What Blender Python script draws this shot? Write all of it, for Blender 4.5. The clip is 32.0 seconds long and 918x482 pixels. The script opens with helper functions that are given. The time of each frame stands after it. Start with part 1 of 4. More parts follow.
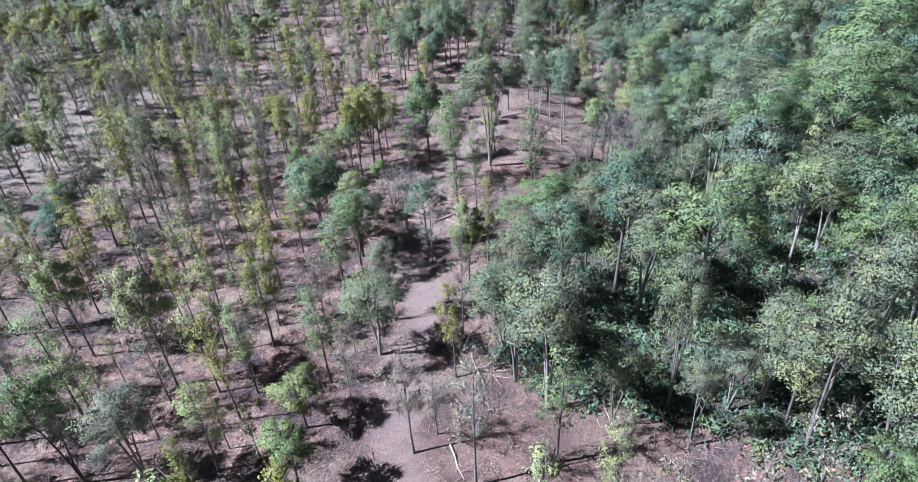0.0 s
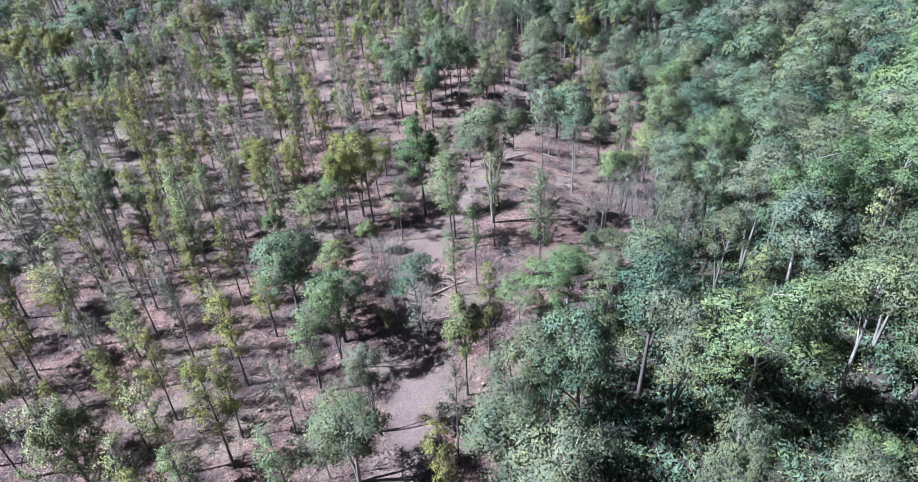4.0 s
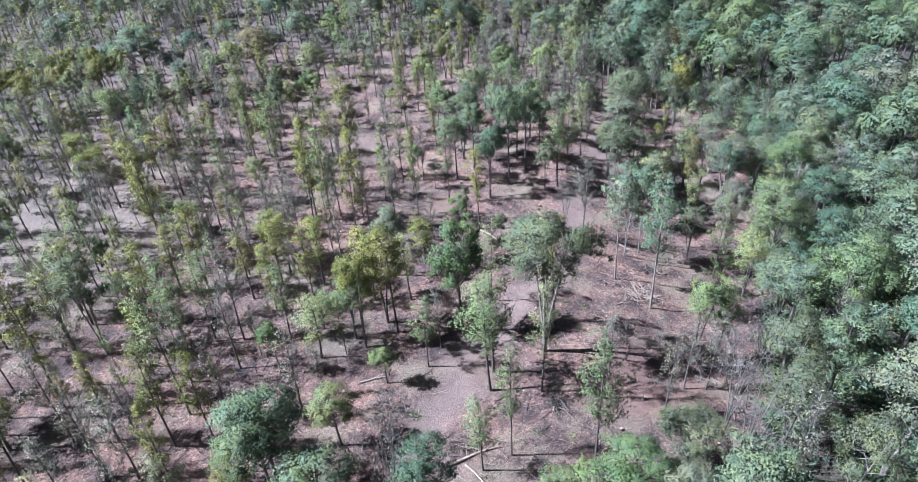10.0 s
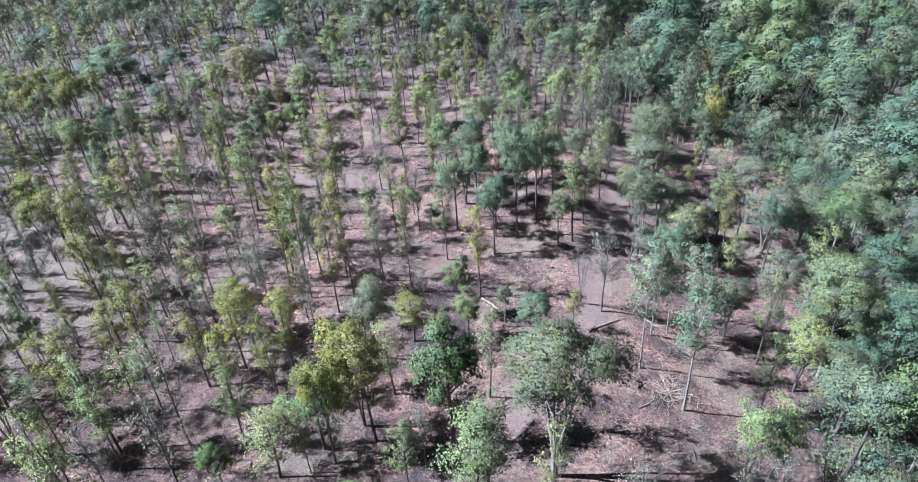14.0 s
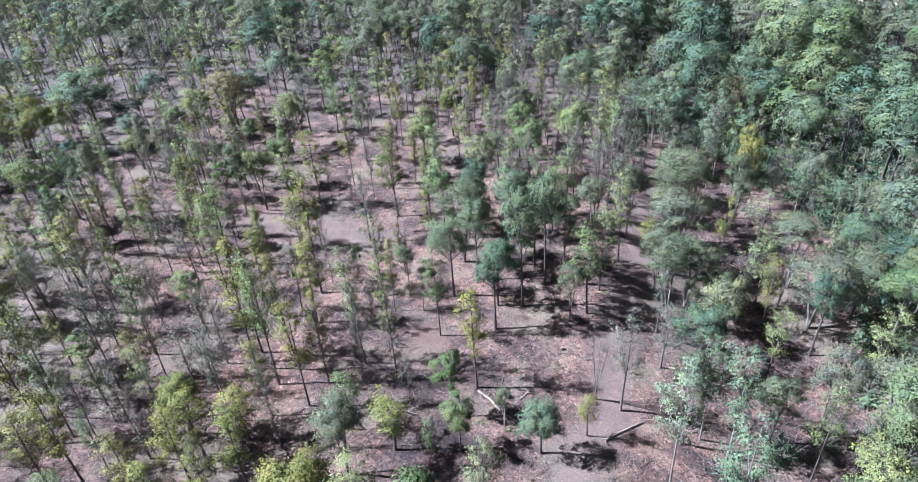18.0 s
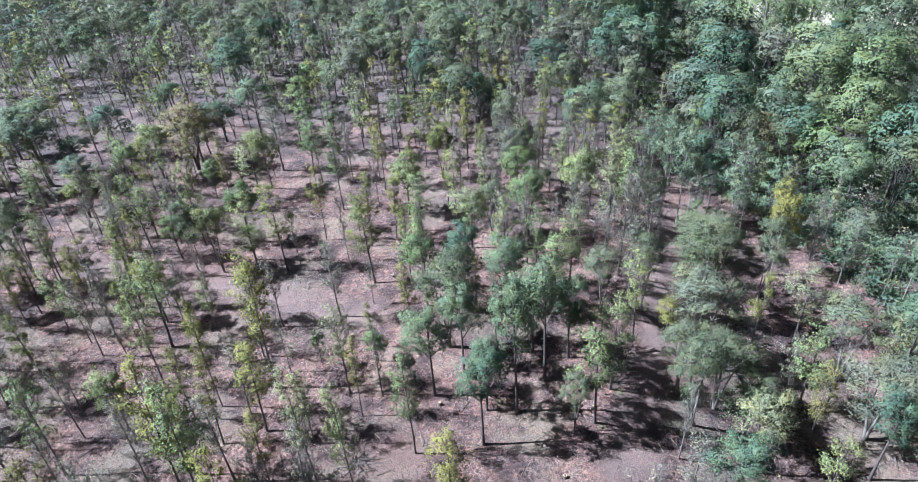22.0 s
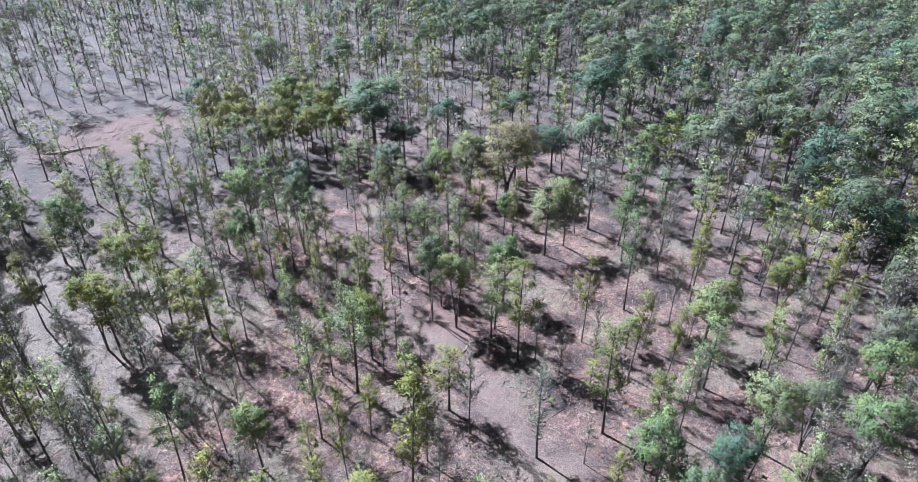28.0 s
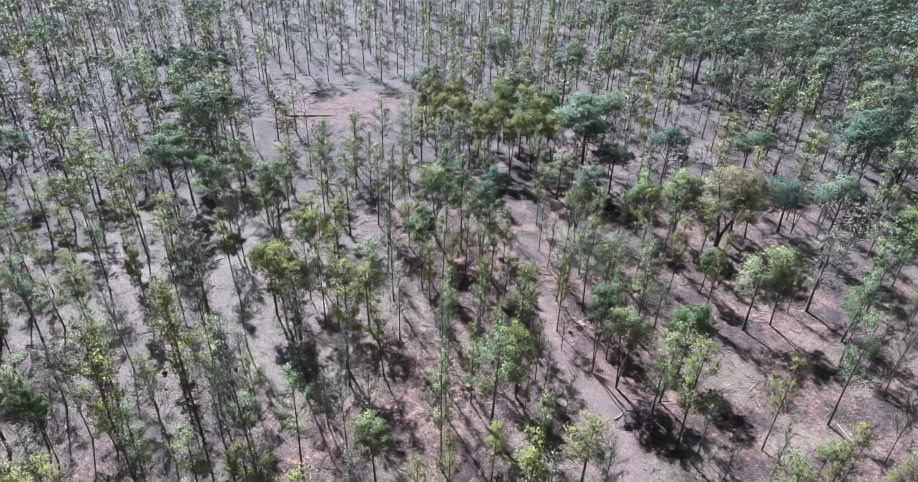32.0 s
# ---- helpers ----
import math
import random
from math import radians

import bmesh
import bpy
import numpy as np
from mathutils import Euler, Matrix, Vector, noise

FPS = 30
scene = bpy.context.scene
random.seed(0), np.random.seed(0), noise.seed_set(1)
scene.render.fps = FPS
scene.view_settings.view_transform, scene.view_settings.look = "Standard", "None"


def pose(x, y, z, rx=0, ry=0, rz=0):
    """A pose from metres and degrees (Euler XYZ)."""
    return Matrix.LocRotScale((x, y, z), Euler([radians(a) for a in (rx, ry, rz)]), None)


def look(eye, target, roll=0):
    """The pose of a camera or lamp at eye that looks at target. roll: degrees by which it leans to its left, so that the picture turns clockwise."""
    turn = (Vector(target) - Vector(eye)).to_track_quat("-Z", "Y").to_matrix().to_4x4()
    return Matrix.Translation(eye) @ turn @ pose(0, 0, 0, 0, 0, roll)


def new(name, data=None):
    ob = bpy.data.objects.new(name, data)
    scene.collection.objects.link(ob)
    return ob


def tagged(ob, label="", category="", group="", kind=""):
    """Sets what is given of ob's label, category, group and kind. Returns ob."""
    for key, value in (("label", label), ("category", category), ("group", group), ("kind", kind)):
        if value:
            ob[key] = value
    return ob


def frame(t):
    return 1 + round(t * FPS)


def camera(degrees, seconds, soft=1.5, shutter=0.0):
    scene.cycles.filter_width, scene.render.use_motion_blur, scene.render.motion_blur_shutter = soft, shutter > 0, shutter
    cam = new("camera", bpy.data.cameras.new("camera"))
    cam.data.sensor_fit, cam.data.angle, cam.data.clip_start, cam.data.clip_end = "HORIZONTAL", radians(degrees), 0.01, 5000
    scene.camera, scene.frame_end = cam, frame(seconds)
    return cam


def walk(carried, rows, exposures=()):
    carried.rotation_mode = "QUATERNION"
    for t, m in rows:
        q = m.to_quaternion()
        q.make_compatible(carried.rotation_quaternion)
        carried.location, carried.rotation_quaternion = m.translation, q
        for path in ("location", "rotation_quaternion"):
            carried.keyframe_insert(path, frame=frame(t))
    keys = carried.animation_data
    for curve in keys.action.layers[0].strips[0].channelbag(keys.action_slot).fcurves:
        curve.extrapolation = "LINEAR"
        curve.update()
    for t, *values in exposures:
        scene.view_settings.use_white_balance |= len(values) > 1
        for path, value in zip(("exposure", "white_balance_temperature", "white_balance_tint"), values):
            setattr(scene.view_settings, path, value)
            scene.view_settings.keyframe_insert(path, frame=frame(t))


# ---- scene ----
cam = camera(70.5, 32.0, soft=0.9)
METRES, EYE, TILT, LEAN, TURN = 117.4, 48.0, 0.0, 0.0, -1.6
ROWS = [
    (0.0, 0.0, 0.0, 0.0, -1.97, -34.73, 2.84),
    (0.5, 0.0005, 0.0119, 0.0, -1.87, -34.7, 2.87),
    (1.0, 0.001, 0.0244, 0.0001, -1.82, -34.7, 2.88),
    (1.5, 0.0023, 0.0404, -0.0001, -1.74, -34.66, 2.9),
    (2.0, 0.0036, 0.0554, -0.0002, -1.7, -34.66, 2.92),
    (2.5, 0.0057, 0.073, 0.0002, -1.64, -34.66, 2.94),
    (3.0, 0.0076, 0.0878, 0.0029, -1.58, -34.65, 2.94),
    (3.5, 0.0102, 0.1048, 0.0066, -1.54, -34.67, 2.97),
    (4.0, 0.0124, 0.1196, 0.01, -1.48, -34.69, 3.0),
    (4.5, 0.0149, 0.1363, 0.0139, -1.41, -34.69, 2.98),
    (6.5, 0.0255, 0.1945, 0.021, -1.11, -34.59, 3.2),
    (7.0, 0.0279, 0.2095, 0.0206, -1.06, -34.58, 3.21),
    (7.5, 0.0302, 0.2273, 0.0204, 0.09, -34.52, 3.15),
    (8.0, 0.0327, 0.2432, 0.02, 2.34, -34.39, 3.03),
    (8.5, 0.0355, 0.2605, 0.0191, 4.61, -34.24, 2.93),
    (9.0, 0.0375, 0.278, 0.0184, 5.54, -34.16, 2.88),
    (9.5, 0.0385, 0.2953, 0.018, 6.12, -34.13, 2.86),
    (10.0, 0.0393, 0.3124, 0.0177, 6.53, -34.1, 2.85),
    (10.5, 0.0397, 0.3297, 0.0176, 6.83, -34.11, 2.85),
    (11.0, 0.0404, 0.3472, 0.0173, 7.1, -34.1, 2.86),
    (11.5, 0.0398, 0.3644, 0.0161, 7.28, -34.04, 2.82),
    (12.0, 0.0394, 0.3816, 0.0158, 7.44, -34.04, 2.81),
    (12.5, 0.0395, 0.3985, 0.0154, 7.58, -34.05, 2.82),
    (13.0, 0.0399, 0.4151, 0.0144, 7.73, -34.0, 2.84),
    (13.5, 0.0389, 0.4316, 0.0139, 7.8, -34.01, 2.78),
    (14.0, 0.0388, 0.4482, 0.0139, 7.93, -34.04, 2.8),
    (14.5, 0.0386, 0.4651, 0.0137, 8.06, -34.06, 2.78),
    (16.5, 0.0401, 0.5276, 0.0137, 8.93, -33.93, 2.99),
    (17.0, 0.0391, 0.5441, 0.0135, 9.02, -33.94, 2.99),
    (17.5, 0.0387, 0.5605, 0.0134, 9.13, -33.93, 3.01),
    (18.0, 0.0383, 0.577, 0.0129, 9.22, -33.91, 3.01),
    (18.5, 0.0379, 0.5938, 0.012, 9.3, -33.87, 3.01),
    (19.0, 0.0374, 0.6108, 0.0118, 9.36, -33.84, 3.01),
    (19.5, 0.0372, 0.6285, 0.0112, 9.44, -33.82, 3.0),
    (20.0, 0.0367, 0.6465, 0.0112, 9.49, -33.83, 2.98),
    (20.5, 0.0359, 0.6646, 0.0114, 9.52, -33.85, 2.97),
    (21.0, 0.0348, 0.6829, 0.0106, 9.55, -33.83, 2.95),
    (21.5, 0.0343, 0.7013, 0.0097, 9.59, -33.81, 2.95),
    (22.0, 0.0339, 0.7194, 0.009, 9.63, -33.77, 2.96),
    (22.5, 0.033, 0.7376, 0.0082, 9.62, -33.76, 2.96),
    (23.0, 0.0317, 0.7555, 0.0074, 9.62, -33.73, 2.91),
    (23.5, 0.0307, 0.7735, 0.0069, 9.61, -33.73, 2.9),
    (24.0, 0.0299, 0.7899, 0.0062, 9.62, -33.71, 2.88),
    (24.5, 0.0291, 0.8084, 0.0059, 9.64, -33.7, 2.85),
    (26.5, 0.0236, 0.8757, 0.006, 12.7, -33.53, 2.58),
    (27.0, 0.021, 0.8917, 0.0053, 19.39, -33.22, 2.05),
    (27.5, 0.0172, 0.9092, 0.0031, 32.03, -32.77, 0.98),
    (28.0, 0.014, 0.9236, 0.0007, 47.42, -32.57, -0.33),
    (28.5, 0.0125, 0.9395, -0.0003, 62.4, -32.74, -1.45),
    (29.0, 0.0109, 0.9498, 0.0002, 66.24, -32.86, -1.64),
    (29.5, 0.0078, 0.9563, 0.0004, 67.37, -32.94, -1.69),
    (30.0, 0.004, 0.9609, 0.0005, 68.23, -32.99, -1.72),
    (30.5, -0.0026, 0.9659, 0.0006, 68.95, -33.05, -1.7),
    (31.0, -0.0091, 0.9693, 0.0004, 69.17, -33.1, -1.7),
    (31.5, -0.0153, 0.9729, 0.0002, 69.35, -33.14, -1.64),
    (32.0, -0.0216, 0.9758, 0.0, 69.51, -33.17, -1.6),
]
walk(cam, [(t, pose(0, 0, EYE, TILT, LEAN, TURN) @ pose(METRES * x, METRES * y, METRES * z, 90 + pitch, roll, yaw)) for t, x, y, z, yaw, pitch, roll in ROWS],
     exposures=((0.0, 1.92, 4880, 10), (9.0, 1.96, 4880, 9), (24.5, 1.98, 4870, 7), (27.0, 1.98, 4850, 6), (32.0, 1.98, 4900, 6)))

# ---- light ----
SUN_HEIGHT, SHADOW_WAY = 47.0, 6.0
sun = new("sun", bpy.data.lights.new("sun", "SUN"))
sun.data.energy, sun.data.angle, sun.data.color = 5.0, radians(0.55), (1.0, 0.97, 0.94)
sun.matrix_world = look((0, 0, 60), (math.cos(radians(SHADOW_WAY)), math.sin(radians(SHADOW_WAY)), 60 - math.tan(radians(SUN_HEIGHT))))
world = bpy.data.worlds.new("sky")
scene.world = world
world.use_nodes = True
sky = world.node_tree.nodes.new("ShaderNodeTexSky")
sky.sky_type, sky.sun_disc = "NISHITA", False
sky.sun_elevation, sky.sun_rotation = radians(SUN_HEIGHT), radians(270 - SHADOW_WAY)
sky.dust_density, sky.air_density = 1.0, 1.0
backing = world.node_tree.nodes["Background"]
backing.inputs["Strength"].default_value = 0.008
world.node_tree.links.new(sky.outputs[0], backing.inputs["Color"])


# ---- materials ----
def shader(name):
    m = bpy.data.materials.new(name)
    m.use_nodes = True
    nodes, links = m.node_tree.nodes, m.node_tree.links
    return m, nodes, links, nodes["Principled BSDF"]


def ramp(nodes, stops):
    r = nodes.new("ShaderNodeValToRGB")
    while len(r.color_ramp.elements) < len(stops):
        r.color_ramp.elements.new(0.5)
    for e, (at, colour) in zip(r.color_ramp.elements, stops):
        e.position, e.color = at, (*colour, 1)
    return r


def noise_node(nodes, links, scale, detail=4.0, rough=0.6, coords=None):
    n = nodes.new("ShaderNodeTexNoise")
    n.inputs["Scale"].default_value, n.inputs["Detail"].default_value, n.inputs["Roughness"].default_value = scale, detail, rough
    if coords:
        links.new(coords, n.inputs["Vector"])
    return n


def blend(nodes, links, factor, a, b, mode="MIX"):
    mix = nodes.new("ShaderNodeMix")
    mix.data_type, mix.blend_type = "RGBA", mode
    for sock, value in ((mix.inputs[0], factor), (mix.inputs[6], a), (mix.inputs[7], b)):
        if isinstance(value, (float, int)):
            sock.default_value = value
        elif isinstance(value, tuple):
            sock.default_value = (*value, 1)
        else:
            links.new(value, sock)
    return mix.outputs[2]


def leaf_material(name, *tones, far=False):
    """Leaves: one tone for each tree, a change from spray to spray and a small one from leaf to leaf; light passes through them."""
    m, nodes, links, bsdf = shader(name)
    if far:
        tone = nodes.new("ShaderNodeAttribute")
        tone.attribute_name = "tone"
        tree_tone = tone.outputs["Fac"]
    else:
        tree_tone = nodes.new("ShaderNodeObjectInfo").outputs["Random"]
    base = ramp(nodes, [(i / (len(tones) - 1), t) for i, t in enumerate(tones)])
    links.new(tree_tone, base.inputs[0])
    low, high = (0.84, 1.12) if far else (0.72, 1.25)
    each = ramp(nodes, ((0.0, (low, low * 1.04, low * 1.04)), (0.6, (1, 1, 1)), (1.0, (high, high * 0.96, high * 0.87))))
    links.new(nodes.new("ShaderNodeNewGeometry").outputs["Random Per Island"], each.inputs[0])
    colour = blend(nodes, links, 1.0, base.outputs[0], each.outputs[0], "MULTIPLY")
    coords = nodes.new("ShaderNodeTexCoord").outputs["Object"]
    for scale, detail, lower, upper in ((0.55, 2, (0.8, 0.86, 0.94), (1.16, 1.1, 0.9)), (2.6, 4, (0.8, 0.83, 0.84), (1.18, 1.16, 1.08))):
        sprays = noise_node(nodes, links, scale, detail, 0.6, coords)
        mottle = ramp(nodes, ((0.36, lower), (0.5, (1, 1, 1)), (0.64, upper)))
        links.new(sprays.outputs["Fac"], mottle.inputs[0])
        colour = blend(nodes, links, 1.0, colour, mottle.outputs[0], "MULTIPLY")
    links.new(colour, bsdf.inputs["Base Color"])
    bsdf.inputs["Roughness"].default_value = 0.6
    bsdf.inputs["Specular IOR Level"].default_value = 0.15
    through_leaf = nodes.new("ShaderNodeBsdfTranslucent")
    links.new(colour, through_leaf.inputs["Color"])
    mix = nodes.new("ShaderNodeMixShader")
    mix.inputs[0].default_value = 0.2
    links.new(bsdf.outputs[0], mix.inputs[1])
    links.new(through_leaf.outputs[0], mix.inputs[2])
    links.new(mix.outputs[0], nodes["Material Output"].inputs["Surface"])
    return m


def bark_material(name, dark, light):
    m, nodes, links, bsdf = shader(name)
    coords = nodes.new("ShaderNodeTexCoord").outputs["Object"]
    stretch = nodes.new("ShaderNodeMapping")
    stretch.inputs["Scale"].default_value = (1, 1, 0.25)
    links.new(coords, stretch.inputs["Vector"])
    n = noise_node(nodes, links, 9.0, 6, 0.7, stretch.outputs[0])
    c = ramp(nodes, ((0.3, dark), (0.7, light)))
    links.new(n.outputs["Fac"], c.inputs[0])
    patch = noise_node(nodes, links, 0.7, 2, 0.5, coords)
    p = ramp(nodes, ((0.35, (0.75, 0.75, 0.72)), (0.65, (1.15, 1.1, 1.05))))
    links.new(patch.outputs["Fac"], p.inputs[0])
    links.new(blend(nodes, links, 1.0, c.outputs[0], p.outputs[0], "MULTIPLY"), bsdf.inputs["Base Color"])
    bsdf.inputs["Roughness"].default_value = 0.85
    bump = nodes.new("ShaderNodeBump")
    bump.inputs["Strength"].default_value, bump.inputs["Distance"].default_value = 0.6, 0.03
    links.new(n.outputs["Fac"], bump.inputs["Height"])
    links.new(bump.outputs[0], bsdf.inputs["Normal"])
    return m


def ground_material():
    """Pinkish dry litter over red soil, paler on the beaten tracks, grassy on the far field."""
    m, nodes, links, bsdf = shader("forest_floor")
    coords = nodes.new("ShaderNodeTexCoord").outputs["Object"]
    broad = noise_node(nodes, links, 0.05, 5, 0.6, coords)
    middle = noise_node(nodes, links, 0.6, 6, 0.7, coords)
    fine = noise_node(nodes, links, 7.0, 8, 0.82, coords)
    litter = ramp(nodes, ((0.44, (0.0517, 0.0322, 0.0259)), (0.5, (0.1497, 0.0932, 0.0744)), (0.565, (0.2978, 0.1944, 0.1586))))
    links.new(fine.outputs["Fac"], litter.inputs[0])
    soil = ramp(nodes, ((0.43, (0.1032, 0.0537, 0.04)), (0.57, (0.2402, 0.1399, 0.1087))))
    links.new(fine.outputs["Fac"], soil.inputs[0])
    chips = nodes.new("ShaderNodeTexVoronoi")
    chips.inputs["Scale"].default_value = 3.8
    links.new(coords, chips.inputs["Vector"])
    flake = ramp(nodes, ((0.15, (0.42, 0.4, 0.42)), (0.4, (0.9, 0.9, 0.9)), (0.68, (1.05, 1.05, 1.05)), (0.9, (1.8, 1.72, 1.62))))
    links.new(chips.outputs["Color"], flake.inputs[0])
    pick = ramp(nodes, ((0.42, (0, 0, 0)), (0.6, (1, 1, 1))))
    links.new(middle.outputs["Fac"], pick.inputs[0])
    cover = blend(nodes, links, pick.outputs[0], litter.outputs[0], soil.outputs[0])
    patches = noise_node(nodes, links, 0.22, 6, 0.65, coords)
    stain = ramp(nodes, ((0.38, (0.38, 0.38, 0.41)), (0.5, (0.92, 0.92, 0.92)), (0.63, (1.5, 1.44, 1.4))))
    links.new(patches.outputs["Fac"], stain.inputs[0])
    cover = blend(nodes, links, 1.0, cover, stain.outputs[0], "MULTIPLY")
    cover = blend(nodes, links, 0.9, cover, flake.outputs[0], "MULTIPLY")
    straw = ramp(nodes, ((0.4, (0.085, 0.07, 0.045)), (0.6, (0.25, 0.205, 0.145))))
    links.new(fine.outputs["Fac"], straw.inputs[0])
    tufts = noise_node(nodes, links, 0.11, 6, 0.7, coords)
    where = ramp(nodes, ((0.5, (0, 0, 0)), (0.62, (0.75, 0.75, 0.75))))
    links.new(tufts.outputs["Fac"], where.inputs[0])
    cover = blend(nodes, links, where.outputs[0], cover, straw.outputs[0])
    shade = ramp(nodes, ((0.35, (0.8, 0.82, 0.86)), (0.65, (1.15, 1.1, 1.08))))
    links.new(broad.outputs["Fac"], shade.inputs[0])
    cover = blend(nodes, links, 1.0, cover, shade.outputs[0], "MULTIPLY")
    dirt = ramp(nodes, ((0.38, (0.1363, 0.0912, 0.0761)), (0.62, (0.282, 0.1974, 0.1664))))
    links.new(fine.outputs["Fac"], dirt.inputs[0])
    grass = ramp(nodes, ((0.3, (0.24, 0.21, 0.135)), (0.7, (0.34, 0.3, 0.2))))
    links.new(middle.outputs["Fac"], grass.inputs[0])
    # far ground: grey twig litter, with distance haze and tree shade put into it
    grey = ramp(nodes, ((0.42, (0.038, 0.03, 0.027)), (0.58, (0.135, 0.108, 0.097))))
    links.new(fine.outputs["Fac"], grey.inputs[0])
    bleached = ramp(nodes, ((0.43, (0.1, 0.0756, 0.0601)), (0.57, (0.36, 0.2856, 0.2275))))
    links.new(fine.outputs["Fac"], bleached.inputs[0])
    # leaf mould of the closed woods, its colour darkened for the canopy's shade
    shaded_mould = ramp(nodes, ((0.3, (0.025, 0.022, 0.015)), (0.7, (0.075, 0.062, 0.043))))
    links.new(fine.outputs["Fac"], shaded_mould.inputs[0])
    red = ramp(nodes, ((0.3, (0.1215, 0.0635, 0.0478)), (0.7, (0.1928, 0.1126, 0.0909))))
    links.new(middle.outputs["Fac"], red.inputs[0])
    for attribute, colour in (("grey", grey), ("bleached", bleached), ("shaded_mould", shaded_mould), ("track", dirt), ("red", red), ("field", grass)):
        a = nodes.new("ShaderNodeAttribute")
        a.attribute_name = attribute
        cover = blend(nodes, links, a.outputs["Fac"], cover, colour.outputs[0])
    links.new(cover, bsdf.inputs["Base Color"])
    bsdf.inputs["Roughness"].default_value = 0.95
    bump = nodes.new("ShaderNodeBump")
    bump.inputs["Strength"].default_value, bump.inputs["Distance"].default_value = 1.0, 0.22
    links.new(fine.outputs["Fac"], bump.inputs["Height"])
    links.new(bump.outputs[0], bsdf.inputs["Normal"])
    return m


def plain_material(name, dark, light, scale=3.0, rough=0.8):
    m, nodes, links, bsdf = shader(name)
    n = noise_node(nodes, links, scale, 5, 0.65, nodes.new("ShaderNodeTexCoord").outputs["Object"])
    c = ramp(nodes, ((0.3, dark), (0.7, light)))
    links.new(n.outputs["Fac"], c.inputs[0])
    links.new(c.outputs[0], bsdf.inputs["Base Color"])
    bsdf.inputs["Roughness"].default_value = rough
    return m


LEAVES = {
    "gum": ((0.1347, 0.1666, 0.0748), (0.1829, 0.2123, 0.0902), (0.2261, 0.2352, 0.0959), (0.2165, 0.2123, 0.1171)),
    "golden": ((0.1253, 0.1315, 0.0398), (0.1633, 0.1618, 0.0441), (0.1947, 0.1777, 0.0484), (0.1804, 0.1582, 0.0598)),
    "bare": ((0.171, 0.168, 0.1164), (0.2061, 0.1954, 0.1397), (0.2111, 0.1905, 0.1397), (0.2212, 0.1807, 0.1316)),
    "pole": ((0.1296, 0.1744, 0.1064), (0.1674, 0.2071, 0.1232), (0.2052, 0.2344, 0.1512)),
    "snag": ((0.144, 0.1278, 0.105), (0.1692, 0.1491, 0.126)),
    "oak": ((0.069, 0.1012, 0.0684), (0.0955, 0.1342, 0.085), (0.1333, 0.1605, 0.0883), (0.1245, 0.1473, 0.1038)),
    "silver": ((0.095, 0.1094, 0.0621), (0.1263, 0.137, 0.0762), (0.1457, 0.154, 0.0924), (0.1414, 0.1389, 0.0993)),
    "tulip": ((0.1096, 0.1493, 0.0667), (0.137, 0.1736, 0.0757), (0.1571, 0.1855, 0.0872), (0.1627, 0.1763, 0.0908)),
    "rust": ((0.17, 0.15, 0.078), (0.19, 0.158, 0.08), (0.2, 0.155, 0.08)),
    "leafy": ((0.096, 0.1326, 0.0563), (0.1228, 0.1527, 0.0621), (0.158, 0.1748, 0.0699), (0.1762, 0.1808, 0.0757)),
}
LEAF = {k: leaf_material("leaves_" + k, *v) for k, v in LEAVES.items()}
LEAVES["broad_gum"], LEAVES["broad_golden"], LEAVES["umbrella"] = LEAVES["gum"], LEAVES["golden"], LEAVES["silver"]
LEAF["broad_gum"], LEAF["broad_golden"], LEAF["umbrella"] = LEAF["gum"], LEAF["golden"], LEAF["silver"]
FAR_LEAF = {k: leaf_material("far_leaves_" + k, *v, far=True) for k, v in LEAVES.items()}
BARK = bark_material("dark_bark", (0.05, 0.04, 0.036), (0.13, 0.105, 0.095))
PALE_BARK = bark_material("pale_bark", (0.13, 0.115, 0.1), (0.29, 0.255, 0.225))
GREY_BARK = bark_material("grey_bark", (0.08, 0.07, 0.062), (0.19, 0.165, 0.148))
DEAD_WOOD = bark_material("dead_wood", (0.17, 0.125, 0.10), (0.36, 0.28, 0.235))
GROUND = ground_material()


# ---- shape helpers ----
def step(a, b, v):
    t = np.clip((v - a) / (b - a), 0, 1)
    return t * t * (3 - 2 * t)


def terrain(x, y):
    """Height of the ground: a low rise that falls towards the woods."""
    x, y = np.asarray(x, float), np.asarray(y, float)
    z = 1.2 - 2.6 * step(60, 130, y) - 4.5 * step(8, 34, x) * step(70, 110, y) * (1 - 0.8 * step(50, 90, x)) + 2.0 * step(35, 75, -x) + 5.0 * step(185, 250, y) * step(-60, 0, x)
    return z + 0.12 * np.sin(x * 0.9 + 1.3 * np.sin(y * 0.31)) * np.sin(y * 0.7 + x * 0.13)


def mesh_of(name, verts, faces, material, smooth=False):
    """A mesh from arrays; every face has the same number of corners."""
    verts, faces = np.asarray(verts, np.float32), np.asarray(faces, np.int32)
    me = bpy.data.meshes.new(name)
    n, k = faces.shape
    me.vertices.add(len(verts))
    me.vertices.foreach_set("co", verts.ravel())
    me.loops.add(n * k)
    me.loops.foreach_set("vertex_index", faces.ravel())
    me.polygons.add(n)
    me.polygons.foreach_set("loop_start", np.arange(0, n * k, k, dtype=np.int32))
    me.polygons.foreach_set("use_smooth", np.full(n, smooth))
    me.update(calc_edges=True)
    me.validate()
    me.materials.append(material)
    return me


